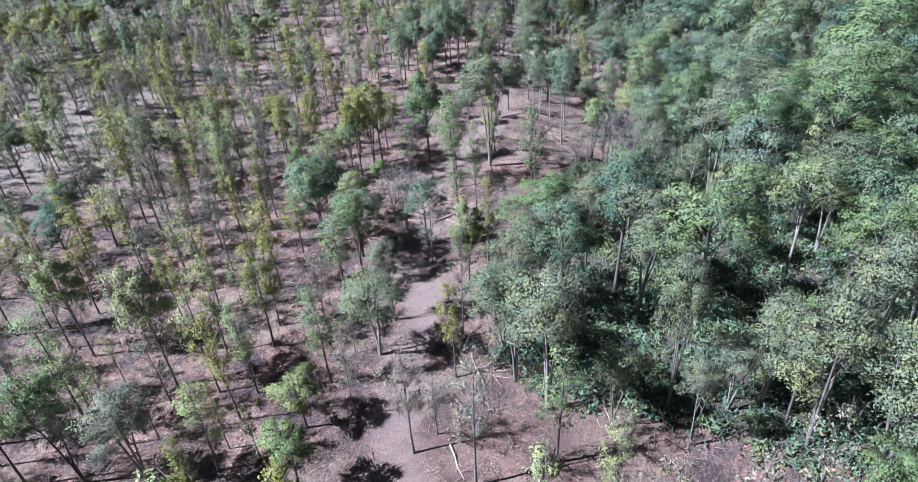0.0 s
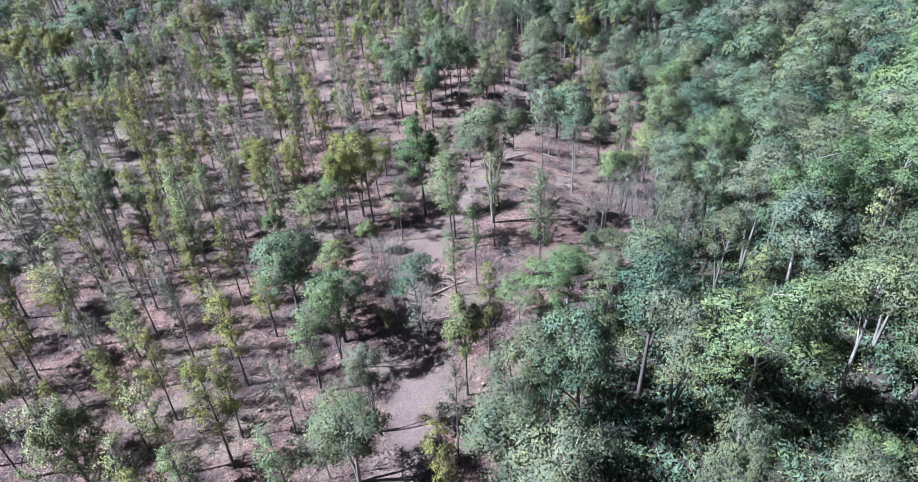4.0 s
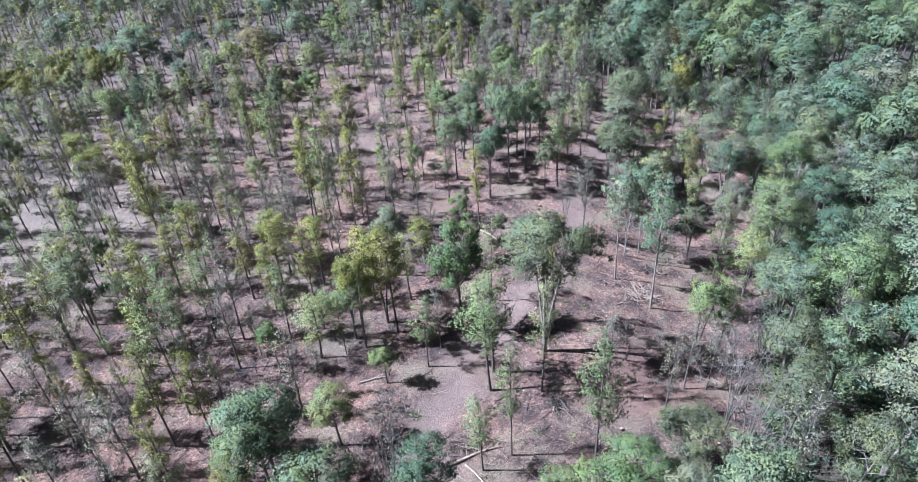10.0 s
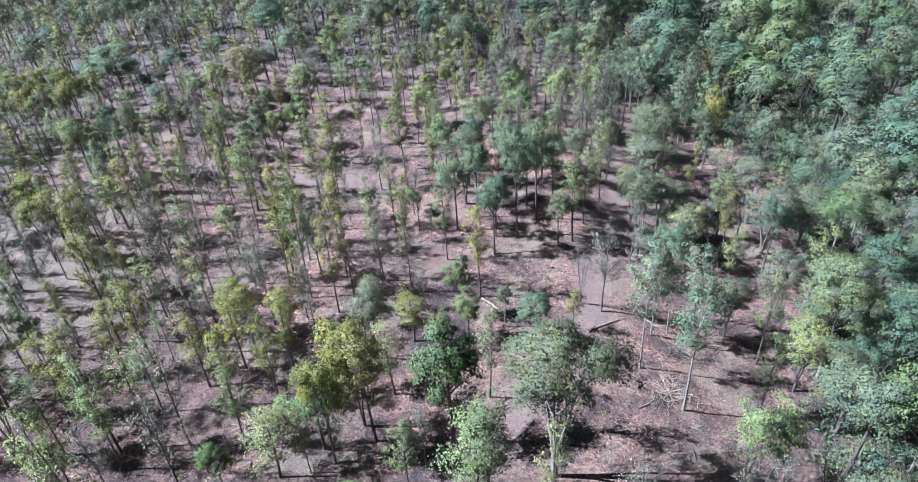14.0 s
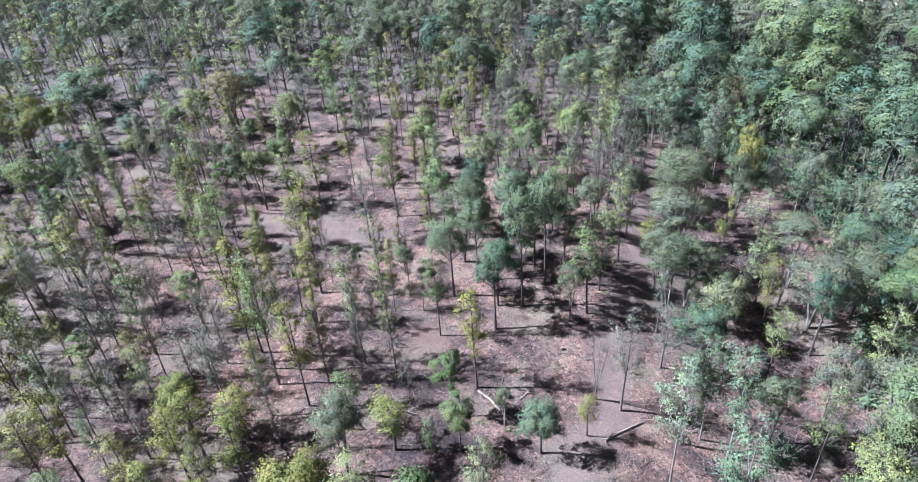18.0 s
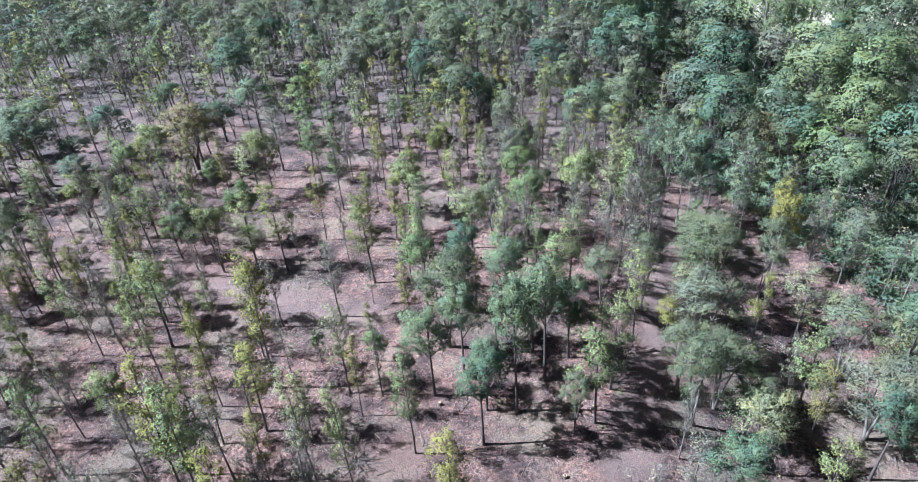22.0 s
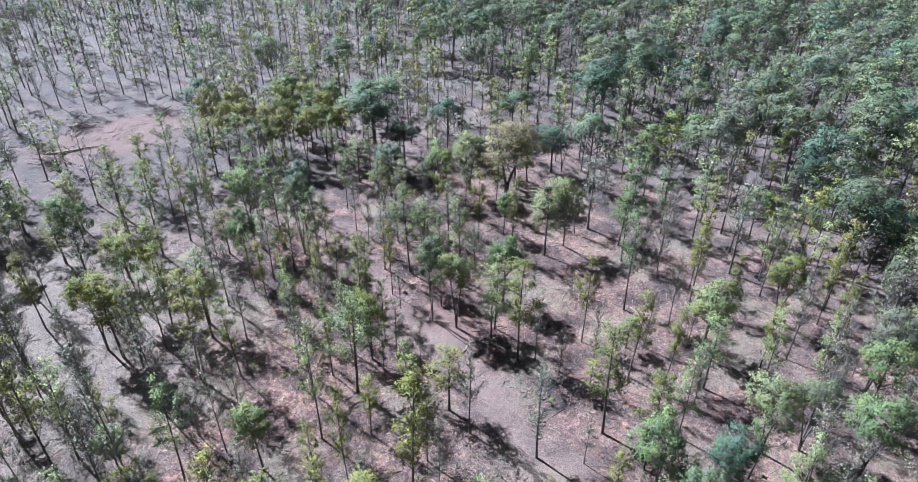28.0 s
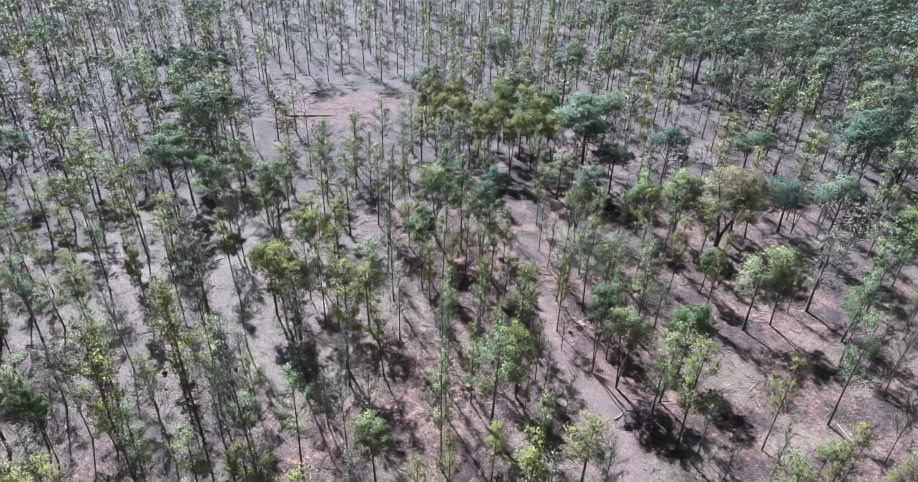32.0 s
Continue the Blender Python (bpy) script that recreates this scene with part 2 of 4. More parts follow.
def add_float(me, name, values):
    me.attributes.new(name, "FLOAT", "POINT").data.foreach_set("value", np.asarray(values, np.float32))


def join(pieces):
    """Stacks (verts, faces) pairs into one pair."""
    verts, faces, count = [], [], 0
    for v, f in pieces:
        verts.append(v)
        faces.append(np.asarray(f) + count)
        count += len(v)
    return np.concatenate(verts), np.concatenate(faces)


def tube(points, radii, sides=5):
    """A tapering tube along points."""
    points, rings = np.asarray(points, float), []
    for i, (p, r) in enumerate(zip(points, radii)):
        d = points[min(i + 1, len(points) - 1)] - points[max(i - 1, 0)]
        d = d / (np.linalg.norm(d) + 1e-9)
        u = np.cross(d, (0.3, 0.9, 0.2) if abs(d[2]) > 0.7 else (0, 0, 1))
        u = u / (np.linalg.norm(u) + 1e-9)
        w = np.cross(d, u)
        a = np.arange(sides) * 2 * np.pi / sides
        rings.append(p + r * (np.cos(a)[:, None] * u + np.sin(a)[:, None] * w))
    faces = [(i * sides + j, i * sides + (j + 1) % sides, (i + 1) * sides + (j + 1) % sides, (i + 1) * sides + j)
             for i in range(len(points) - 1) for j in range(sides)]
    return np.concatenate(rings), np.array(faces)


def leaf_cards(rng, centres, size, lift=0.3, broad=0.5, facing=None, loose=0.7):
    """Small folded leaf sprays at the centres, turned every way or, loosely, towards facing."""
    n = len(centres)
    nrm = rng.normal(size=(n, 3))
    nrm /= np.linalg.norm(nrm, axis=1)[:, None]
    if facing is not None:
        nrm = facing + loose * nrm
        nrm /= np.linalg.norm(nrm, axis=1)[:, None] + 1e-9
    a = np.cross(nrm, rng.normal(size=(n, 3)))
    a /= np.linalg.norm(a, axis=1)[:, None] + 1e-9
    b = np.cross(nrm, a)
    s = size * rng.uniform(0.6, 1.4, n)[:, None]
    if facing is not None:
        b = b * np.sign(np.sum(np.cross(a, b) * facing, axis=1))[:, None] * -1
    v = np.stack([centres - a * s - b * s * broad * 0.4, centres - a * s * 0.3 + b * s * broad, centres + a * s * 1.2 + nrm * s * lift], 1)
    return v.reshape(-1, 3), np.arange(3 * n).reshape(n, 3)


def twig_cards(rng, starts, ways, length, width):
    n = len(starts)
    ways = ways / (np.linalg.norm(ways, axis=1)[:, None] + 1e-9)
    side = np.cross(ways, rng.normal(size=(n, 3)))
    side /= np.linalg.norm(side, axis=1)[:, None] + 1e-9
    s = length * rng.uniform(0.5, 1.4, n)[:, None]
    v = np.stack([starts - side * width, starts + side * width, starts + ways * s + side * width * 0.3, starts + ways * s - side * width * 0.3], 1)
    return v.reshape(-1, 3), np.arange(4 * n).reshape(n, 4)


# height, width, crown base, stems, trunk radius, tufts, leaves a tuft, leaf size, tuft size, twigs, habit
KINDS = {
    "gum": (12.0, 3.2, 0.40, 1, 0.105, 92, 29, 0.072, 0.46, 280, "slim"),
    "golden": (11.5, 2.8, 0.38, 1, 0.10, 88, 30, 0.072, 0.44, 220, "slim"),
    "bare": (11.5, 3.2, 0.38, 1, 0.10, 72, 15, 0.07, 0.48, 560, "slim"),
    "broad_gum": (9.5, 6.0, 0.32, 2, 0.12, 170, 48, 0.076, 0.52, 220, "dome"),
    "broad_golden": (9.5, 5.6, 0.32, 2, 0.12, 160, 48, 0.076, 0.52, 200, "dome"),
    "pole": (13.0, 3.8, 0.52, 1, 0.105, 80, 39, 0.079, 0.48, 200, "slim"),
    "snag": (11.0, 7.0, 0.22, 6, 0.07, 64, 3, 0.09, 0.60, 560, "dome"),
    "oak": (12.0, 6.2, 0.34, 1, 0.18, 185, 46, 0.079, 0.56, 120, "dome"),
    "silver": (12.5, 5.8, 0.32, 3, 0.115, 185, 48, 0.073, 0.56, 300, "dome"),
    "tulip": (15.5, 7.6, 0.38, 1, 0.17, 260, 54, 0.078, 0.6, 120, "dome"),
    "rust": (10.5, 8.0, 0.42, 2, 0.18, 190, 44, 0.079, 0.56, 160, "dome"),
    "leafy": (9.0, 5.0, 0.26, 1, 0.14, 140, 46, 0.079, 0.5, 70, "dome"),
    "umbrella": (17.5, 10.0, 0.46, 4, 0.17, 330, 62, 0.078, 0.62, 260, "dome"),
}


LIMBED = ("umbrella", "silver", "snag", "tulip", "broad_gum", "broad_golden", "rust")


def stem_at(line, z):
    return np.array((np.interp(z, line[:, 2], line[:, 0]), np.interp(z, line[:, 2], line[:, 1]), z))


def tree_shape(kind, seed, share=1.0, larger=1.0):
    """Arrays of a tree's trunks with their limbs, of its crown and of the crown's soft normals. share: how many of the leaves; larger: how much larger they are."""
    rng = np.random.default_rng(seed)
    H, W, base, stems, radius, tufts, per, size, spread, twigs, habit = KINDS[kind]
    full = share == 1
    tufts, per, twigs = max(12, int(tufts * share ** 0.35)), max(3, int(per * share ** 0.65)), int(twigs * (1 if full else 0.22 * share ** 0.5))
    wood, lines = [[] for _ in range(stems)], []
    for s in range(stems):
        turn = s * 6.28 / stems + rng.uniform(0, 1.6)
        out = 0.0 if stems == 1 else W * rng.uniform(0.18, 0.34)
        sway = rng.normal(0, 0.006 * H, 2)
        levels = np.array([0, 0.2, 0.45, 0.7, 0.95])
        line = np.array([(math.cos(turn) * out * max(0.0, l - 0.12) * 1.1 + sway[0] * math.sin(3 * l) + rng.normal(0, 0.0022 * H) * (l > 0), math.sin(turn) * out * max(0.0, l - 0.12) * 1.1 + sway[1] * math.sin(3 * l), H * l - 0.15 * (l == 0)) for l in levels])
        lines.append(line)
        girth = radius * np.array([1.25, 0.85, 0.68, 0.42, 0.1])
        wood[s].append(tube(line, girth, 6) if full else tube(line[::2], girth[::2], 3))
    centres, ways, lobes, boughs = [], [], [], []
    if habit == "slim":
        limbs = []
        count = 17 if full else 11
        for i in range(count):
            t = (i + rng.uniform(0, 0.9)) / count
            reach = W / 2 * math.sin(math.pi * (0.22 + 0.72 * t)) ** 0.75 * rng.uniform(0.5, 1.2)
            a = i * 2.4 + rng.normal(0, 0.5)
            tip_z = H * (base + (1 - base) * (0.05 + 0.95 * t))
            z0 = max(H * base * 0.8, tip_z - reach * rng.uniform(0.9, 1.7))
            root = stem_at(lines[0], z0)
            tip = stem_at(lines[0], tip_z) + (math.cos(a) * reach, math.sin(a) * reach, 0)
            k = radius * 0.3 * (1.1 - 0.6 * t)
            wood[0].append(tube((root, root * 0.45 + tip * 0.55 - (0, 0, 0.05 * reach), tip), (k, k * 0.6, k * 0.15), 3) if full else tube((root, tip), (k, k * 0.2), 3))
            limbs.append((root, tip, 0.3 + reach))
        share_of = np.cumsum([l[2] for l in limbs]) / sum(l[2] for l in limbs)
        for i in range(tufts):
            root, tip, _ = limbs[int(np.searchsorted(share_of, (i + 0.5) / tufts))]
            f = 1.05 - 0.75 * rng.uniform(0, 1) ** 1.5
            c = root + (tip - root) * f + rng.normal(0, 0.22, 3) * W / 3
            centres.append(c)
            ways.append((c - root) / (np.linalg.norm(c - root) + 1e-6))
            lobes.append(np.array((root[0] * 0.6 + tip[0] * 0.4, root[1] * 0.6 + tip[1] * 0.4, c[2] - 0.3)))
    else:
        count = int(rng.integers(13, 18)) if W > 5.5 else int(rng.integers(10, 13))
        heads = []
        half = H * (1 - base) / 2
        skew = rng.normal(0, 0.09 * W, 2)
        for i in range(count):
            up = 1 - 1.5 * (i + rng.uniform(0.2, 0.8)) / count
            flat = math.sqrt(max(0.0, 1 - up * up))
            out = rng.uniform(0.42, 0.9)
            a = i * 2.4 + rng.normal(0, 0.35)
            t, r = 1 - (i + 0.5) / count, W / 2 * flat * out
            line = lines[i % stems]
            size_of = W * rng.uniform(0.11, 0.24)
            c = np.mean([stem_at(l, H * base + half + half * up * out) for l in lines], axis=0) + (math.cos(a) * r + skew[0] * up, math.sin(a) * r + skew[1] * up, 0)
            root = stem_at(line, max(H * base * 0.7, c[2] - (0.4 + r) * rng.uniform(0.6, 1.1)))
            k = radius * 0.42 * (1.1 - 0.6 * t)
            boughs.append([tube((root, root * 0.5 + c * 0.5 + (0, 0, 0.08 * r), c), (k, k * 0.7, k * 0.3), 4 if full else 3)])
            heads.append((c, size_of))
        for i in range(tufts):
            c, size_of = heads[i % count]
            d = rng.normal(size=3)
            d /= np.linalg.norm(d)
            d[2] = abs(d[2]) if rng.random() < 0.75 else d[2] * 0.5
            p = c + d * size_of * rng.uniform(0.55, 1.12) * (1, 1, 0.85)
            if full and i % 3 == 0:
                boughs[i % count].append(tube((c, p), (radius * 0.12, radius * 0.03), 3))
            centres.append(p)
            ways.append(d)
            lobes.append(c)
    centres, ways, lobes = np.array(centres), np.array(ways), np.array(lobes)
    if twigs and (full or habit == "slim"):
        which = rng.integers(0, tufts, twigs)
        starts = centres[which] - ways[which] * rng.uniform(0.1, 0.9, twigs)[:, None]
        fan = ways[which] + rng.normal(0, 0.5, (twigs, 3)) + (0, 0, 0.45)
        holders = boughs or wood
        for j, holder in enumerate(holders):
            mine = which % len(holders) == j
            if mine.any():
                holder.append(twig_cards(rng, starts[mine], fan[mine], 0.95, 0.013 if full else 0.035))
    limbs = [(i % stems, join(b)) for i, b in enumerate(boughs)]
    if not (full and kind in LIMBED):
        for own, piece in limbs:
            wood[own].append(piece)
        limbs = []
    n = tufts * per
    own = np.repeat(np.arange(tufts), per)
    ball = rng.normal(size=(n, 3))
    ball /= np.linalg.norm(ball, axis=1)[:, None]
    ball[:, 2] = np.where(ball[:, 2] < -0.3, -ball[:, 2], ball[:, 2])
    facing = ball + (0, 0, 0.35)
    ball *= (rng.uniform(0.05, 1.4, n) ** 0.65)[:, None]
    big = np.repeat(rng.uniform(0.6, 1.35, tufts), per)[:, None]
    spots = centres[own] + ball * (1, 1, 0.78) * spread * (1 if full else share ** -0.08) * big
    loose = 0.9 if habit == "slim" else 0.65
    around = lobes[own]
    if habit == "dome" and not full:
        # far crowns: closed rounded clumps, their leaves lying over one another
        pick = rng.integers(0, count, n)
        around = np.array([h[0] for h in heads])[pick]
        girth = np.array([h[1] for h in heads])[pick] * 1.3
        away = around - (0, 0, H * (0.4 + 0.6 * base))
        away /= np.linalg.norm(away, axis=1)[:, None] + 1e-6
        facing = rng.normal(0, 0.6, (n, 3)) + away * 0.75 + (0, 0, 0.25)
        facing /= np.linalg.norm(facing, axis=1)[:, None]
        knobs = 1 + 0.2 * np.sin(6 * facing[:, 0] + pick) * np.sin(6 * facing[:, 1] + 2 * pick)
        spots = around + facing * (girth * knobs * rng.uniform(0.86, 1.06, n))[:, None] * (1, 1, 0.9)
        loose = 0.4
    crown = leaf_cards(rng, spots, size * larger, 0.3, 0.85 if habit == "slim" else 1.0, facing, loose)
    from_lobe = spots - around
    from_lobe /= np.linalg.norm(from_lobe, axis=1)[:, None] + 1e-6
    axis = np.stack([spots[:, 0] * 2 / W, spots[:, 1] * 2 / W, (spots[:, 2] / H - (1 + base) / 2) * 2], 1)
    soft = 0.35 * facing + 0.8 * from_lobe + (0.9 if habit == "slim" else 1.3) * axis + rng.normal(0, 0.14, (n, 3))
    soft = np.repeat(soft / np.linalg.norm(soft, axis=1)[:, None], 3, axis=0)
    return [join(w) for w in wood], crown, soft, limbs


VARIANTS = 4
SHAPES = {}
for number, kind in enumerate(KINDS):
    for v in range(VARIANTS):
        wood, crown, soft, limbs = tree_shape(kind, 100 * number + v)
        bark = PALE_BARK if kind in ("tulip", "pole", "umbrella") or (kind == "silver" and v < 2) else GREY_BARK if kind in ("silver", "snag") or (kind == "bare" and v > 1) else BARK
        SHAPES[kind, v] = [mesh_of("trunk", *w, bark, True) for w in wood], mesh_of("crown", *crown, LEAF[kind], True), [(own, mesh_of("limb", *piece, bark, True)) for own, piece in limbs]
        SHAPES[kind, v][1].normals_split_custom_set_from_vertices(soft)

LABELS = {
    "gum": ("slender young broadleaf tree with thin green crown", "tree"),
    "golden": ("slender young tree with yellow-green autumn leaves", "tree"),
    "broad_gum": ("spreading green tree with two low stems", "tree"),
    "broad_golden": ("spreading yellow-green tree with two low stems", "tree"),
    "pole": ("tall straight pale trunk with small high crown", "tree"),
    "snag": ("leafless grey tree with a fan of bare stems", "tree"),
    "bare": ("thin half-bare tree with grey twigs and few leaves", "tree"),
    "oak": ("dark green broad-crowned oak on thinned forest floor", "tree"),
    "silver": ("several-stemmed grey-green tree with pale bark", "tree"),
    "tulip": ("tall light green tree with pale straight trunk", "tree"),
    "rust": ("broad tree with rusty yellow-brown autumn crown", "tree"),
    "umbrella": ("wide grey-green umbrella crown on several pale forking stems", "tree"),
    "leafy": ("low full tree with bright green rounded crown", "tree"),
}
NAMES = {"gum": "young_tree", "golden": "golden_tree", "bare": "bare_tree", "snag": "leafless_tree", "broad_gum": "spreading_tree", "broad_golden": "spreading_golden_tree", "pole": "pole_tree", "oak": "oak_tree", "silver": "grey_green_tree",
         "tulip": "tall_tree", "rust": "rusty_tree", "leafy": "leafy_tree", "umbrella": "umbrella_tree"}
standing = []
dice = random.Random(5)


def plant(kind, x, y, height, width):
    """A tree of that kind, with its own trunk and crown."""
    ob = new(NAMES[kind])
    k = KINDS[kind]
    v = dice.randrange(VARIANTS)
    ob.matrix_world = pose(x, y, float(terrain(x, y)), dice.gauss(0, 1.2), dice.gauss(0, 1.2), dice.uniform(0, 360)) @ Matrix.Diagonal((width / k[1], width / k[1], height / k[0], 1))
    trunks = [new("trunk", me) for me in SHAPES[kind, v][0]]
    for trunk in trunks:
        trunk.parent = ob
    new("crown", SHAPES[kind, v][1]).parent = ob
    for own, me in SHAPES[kind, v][2]:
        new("limb", me).parent = trunks[own]
    standing.append((x, y))
    return tagged(ob, *LABELS[kind], "trees of the thinned stand")


# ---- ground ----
TRACKS = (
    ((-7.5, 12), (-6, 33), (-5, 41), (-4, 49), (-3, 58), (-2, 65), (-3, 75), (-1.5, 81), (0.5, 88), (4, 96), (10, 106), (13, 113), (14.2, 127), (16.5, 134), (18.8, 142), (20.0, 150), (21.3, 159), (23.5, 166), (26.5, 174)),
    ((-16, 142), (-27, 144), (-36, 146), (-44, 146), (-52, 147), (-62, 150)),
    ((-24, 60), (-23, 90), (-22, 110), (-21, 135)),
)
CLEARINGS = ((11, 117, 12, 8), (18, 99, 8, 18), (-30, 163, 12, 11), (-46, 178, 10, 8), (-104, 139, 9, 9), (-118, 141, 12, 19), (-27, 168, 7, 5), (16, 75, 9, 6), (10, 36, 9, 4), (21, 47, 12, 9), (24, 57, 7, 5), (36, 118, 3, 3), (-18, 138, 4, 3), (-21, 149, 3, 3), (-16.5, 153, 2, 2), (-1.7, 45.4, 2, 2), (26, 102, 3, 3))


def track_distance(x, y):
    """Metres from the middle of the nearest track."""
    x, y = np.asarray(x, float), np.asarray(y, float)
    best = np.full(x.shape, 1e9)
    for line in TRACKS[:2]:
        for (ax, ay), (bx, by) in zip(line, line[1:]):
            u = np.clip(((x - ax) * (bx - ax) + (y - ay) * (by - ay)) / ((bx - ax) ** 2 + (by - ay) ** 2), 0, 1)
            best = np.minimum(best, np.hypot(x - ax - u * (bx - ax), y - ay - u * (by - ay)))
    return best


EDGE_Y = (-40, 20, 31, 36, 41, 47, 55, 67, 76, 85, 100, 119, 135, 155, 176, 190, 200, 215, 240, 260, 300, 340, 420)
EDGE_X = (34, 30, 27, 20, 8, 4, 8, 17, 27, 31, 35, 40, 44, 48, 37, 24, 18, 12, 5, -5, -30, -60, -120)


def wood_edge(y):
    return np.interp(y, EDGE_Y, EDGE_X)


def field_edge(y):
    return np.interp(y, (-100, 100, 123, 140, 170, 205, 236, 246, 253, 262, 270, 275, 290, 340, 420), (92, 90, 90, 102, 109, 99, 84, 72, 59, 50, 41, 31, 24, 10, -20))


fine_x, fine_y = np.arange(-270, 161, 2.0), np.arange(-30, 421, 2.0)
xs = np.concatenate(((-4000, -2000, -1000, -500, -340), fine_x, (220, 400, 900, 2000, 4000)))
ys = np.concatenate(((-4000, -2000, -900, -400, -150, -70), fine_y, (500, 700, 1200, 2500, 4500)))
gx, gy = np.meshgrid(xs, ys)
rough = np.random.default_rng(3)
gz = terrain(gx, gy) + rough.normal(0, 0.05, gx.shape)
gz -= 0.12 * step(2.2, 1.0, track_distance(gx, gy))
wide, deep = len(xs), len(ys)
corner = (np.arange(deep - 1)[:, None] * wide + np.arange(wide - 1)[None, :]).ravel()
ground_mesh = mesh_of("ground", np.stack([gx.ravel(), gy.ravel(), gz.ravel()], 1), np.stack([corner, corner + 1, corner + wide + 1, corner + wide], 1), GROUND, True)
wobble = 0.7 * np.sin(gx * 1.1 + gy * 0.5) + 0.6 * np.sin(gy * 0.83 - gx * 0.37) + rough.normal(0, 0.25, gx.shape)
add_float(ground_mesh, "track", ((0.75 - 0.35 * step(112, 126, gy) * step(-0.3, 0.6, np.sin(gy * 0.9 + gx * 0.4) + 0.5 * np.sin(gx * 1.9 - gy * 0.6))) * step(3.2, 1.3, track_distance(gx, gy) + wobble * 0.8)).ravel())
red = np.zeros(gx.shape)
for cx, cy, rx, ry, much in ((-116, 141, 9, 17, 0.65), (18, 84, 7, 6, 0.8), (-8, 122, 4, 3, 0.7), (2, 86, 3, 3, 0.5), (8, 36, 14, 6, 0.5), (6, 45, 5, 4, 0.6), (-40, 150, 5, 4, 0.6)):
    red = np.maximum(red, much * step(1.25, 0.5, np.hypot((gx - cx) / rx, (gy - cy) / ry) + wobble * 0.12))
add_float(ground_mesh, "red", red.ravel())
add_float(ground_mesh, "bleached", (0.62 * step(1.15, 0.55, np.hypot((gx + 66) / 26, (gy - 110) / 25) + 0.1 * wobble)).ravel())
# canopy shade coloured into the leaf mould behind the wood's edge
add_float(ground_mesh, "shaded_mould", (0.9 * step(1.5, 7, gx - wood_edge(gy) + 1.5 * wobble)).ravel())
# painted haze and tree shade come in with distance, over the grey litter
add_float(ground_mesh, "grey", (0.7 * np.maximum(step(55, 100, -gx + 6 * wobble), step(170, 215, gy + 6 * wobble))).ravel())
add_float(ground_mesh, "field", step(0, 6, gx - field_edge(gy) + 2 * wobble).ravel())
tagged(new("ground", ground_mesh), "pinkish-brown forest floor with dry litter and tracks", "ground", kind="structure")


# ---- trees of the thinned stand ----
plant("broad_gum", -37.3, 149.1, 10.9, 5.0)
plant("silver", -40.2, 148.0, 12.5, 3.7)
plant("gum", -33.2, 150.6, 6.9, 3.8)
plant("golden", -28.8, 150.3, 13.6, 3.7)
plant("bare", -27.5, 151.7, 8.6, 2.3)
plant("leafy", -36.8, 156.5, 10.3, 5.0)
plant("gum", -40.0, 168.4, 11.2, 4.6)
plant("broad_gum", -39.5, 172.0, 10.8, 5.0)
plant("bare", -40.5, 175.8, 7.0, 2.0)
plant("gum", -34.4, 177.8, 9.6, 4.0)
plant("gum", -25.7, 166.2, 14.1, 3.4)
plant("golden", -25.7, 157.7, 12.5, 2.1)
plant("bare", -24.4, 152.1, 6.1, 1.6)
plant("bare", -20.3, 162.1, 8.5, 1.8)
plant("bare", -20.3, 167.3, 10.8, 1.8)
plant("golden", -28.7, 139.8, 8.5, 4.0)
plant("golden", -31.7, 132.3, 7.8, 2.2)
plant("gum", -33.2, 138.1, 7.5, 2.0)
plant("bare", -44.5, 146.7, 5.8, 1.6)
plant("golden", -47.0, 147.5, 10.2, 2.0)
plant("broad_golden", -39.9, 138.8, 8.8, 4.5)
plant("leafy", -21.7, 160.6, 4.7, 2.5)
plant("bare", -40.0, 178.3, 11.8, 5.7)
plant("leafy", -47.2, 168.0, 7.0, 2.8)
plant("gum", -32.1, 185.1, 10.5, 3.2)
plant("bare", -50.8, 160.7, 9.6, 3.4)
plant("bare", -53.1, 158.8, 7.3, 4.6)
plant("bare", -45.6, 195.2, 7.8, 3.2)
plant("gum", -39.9, 193.0, 8.7, 2.8)
plant("golden", -54.8, 181.9, 6.6, 3.8)
plant("golden", -49.2, 138.8, 10.6, 1.9)
plant("golden", -52.7, 143.2, 8.2, 2.5)
plant("golden", -46.9, 143.6, 10.6, 2.4)
plant("bare", -38.5, 141.1, 8.2, 2.2)
plant("bare", -43.8, 158.7, 7.1, 3.2)
plant("gum", -37.1, 134.7, 13.0, 4.7)
plant("golden", -22.3, 129.5, 17.6, 3.7)
plant("gum", -34.1, 152.2, 10.7, 3.3)
plant("bare", -18.9, 141.7, 11.2, 3.7)
plant("bare", -15.4, 144.3, 6.4, 1.6)
plant("golden", -16.3, 148.5, 13.5, 3.9)
plant("golden", -27.1, 126.6, 14.9, 1.9)
plant("leafy", -35.2, 122.7, 8.4, 3.7)
plant("golden", -21.1, 123.9, 11.8, 3.7)
plant("golden", -24.8, 122.0, 11.0, 2.6)
plant("gum", -15.9, 123.0, 9.8, 2.2)
plant("golden", -12.1, 126.7, 10.8, 1.9)
plant("leafy", -18.5, 133.4, 5.5, 1.6)
plant("leafy", -12.4, 134.6, 4.4, 3.2)
plant("gum", -34.6, 128.6, 14.6, 2.9)
plant("bare", -41.1, 123.9, 9.3, 1.9)
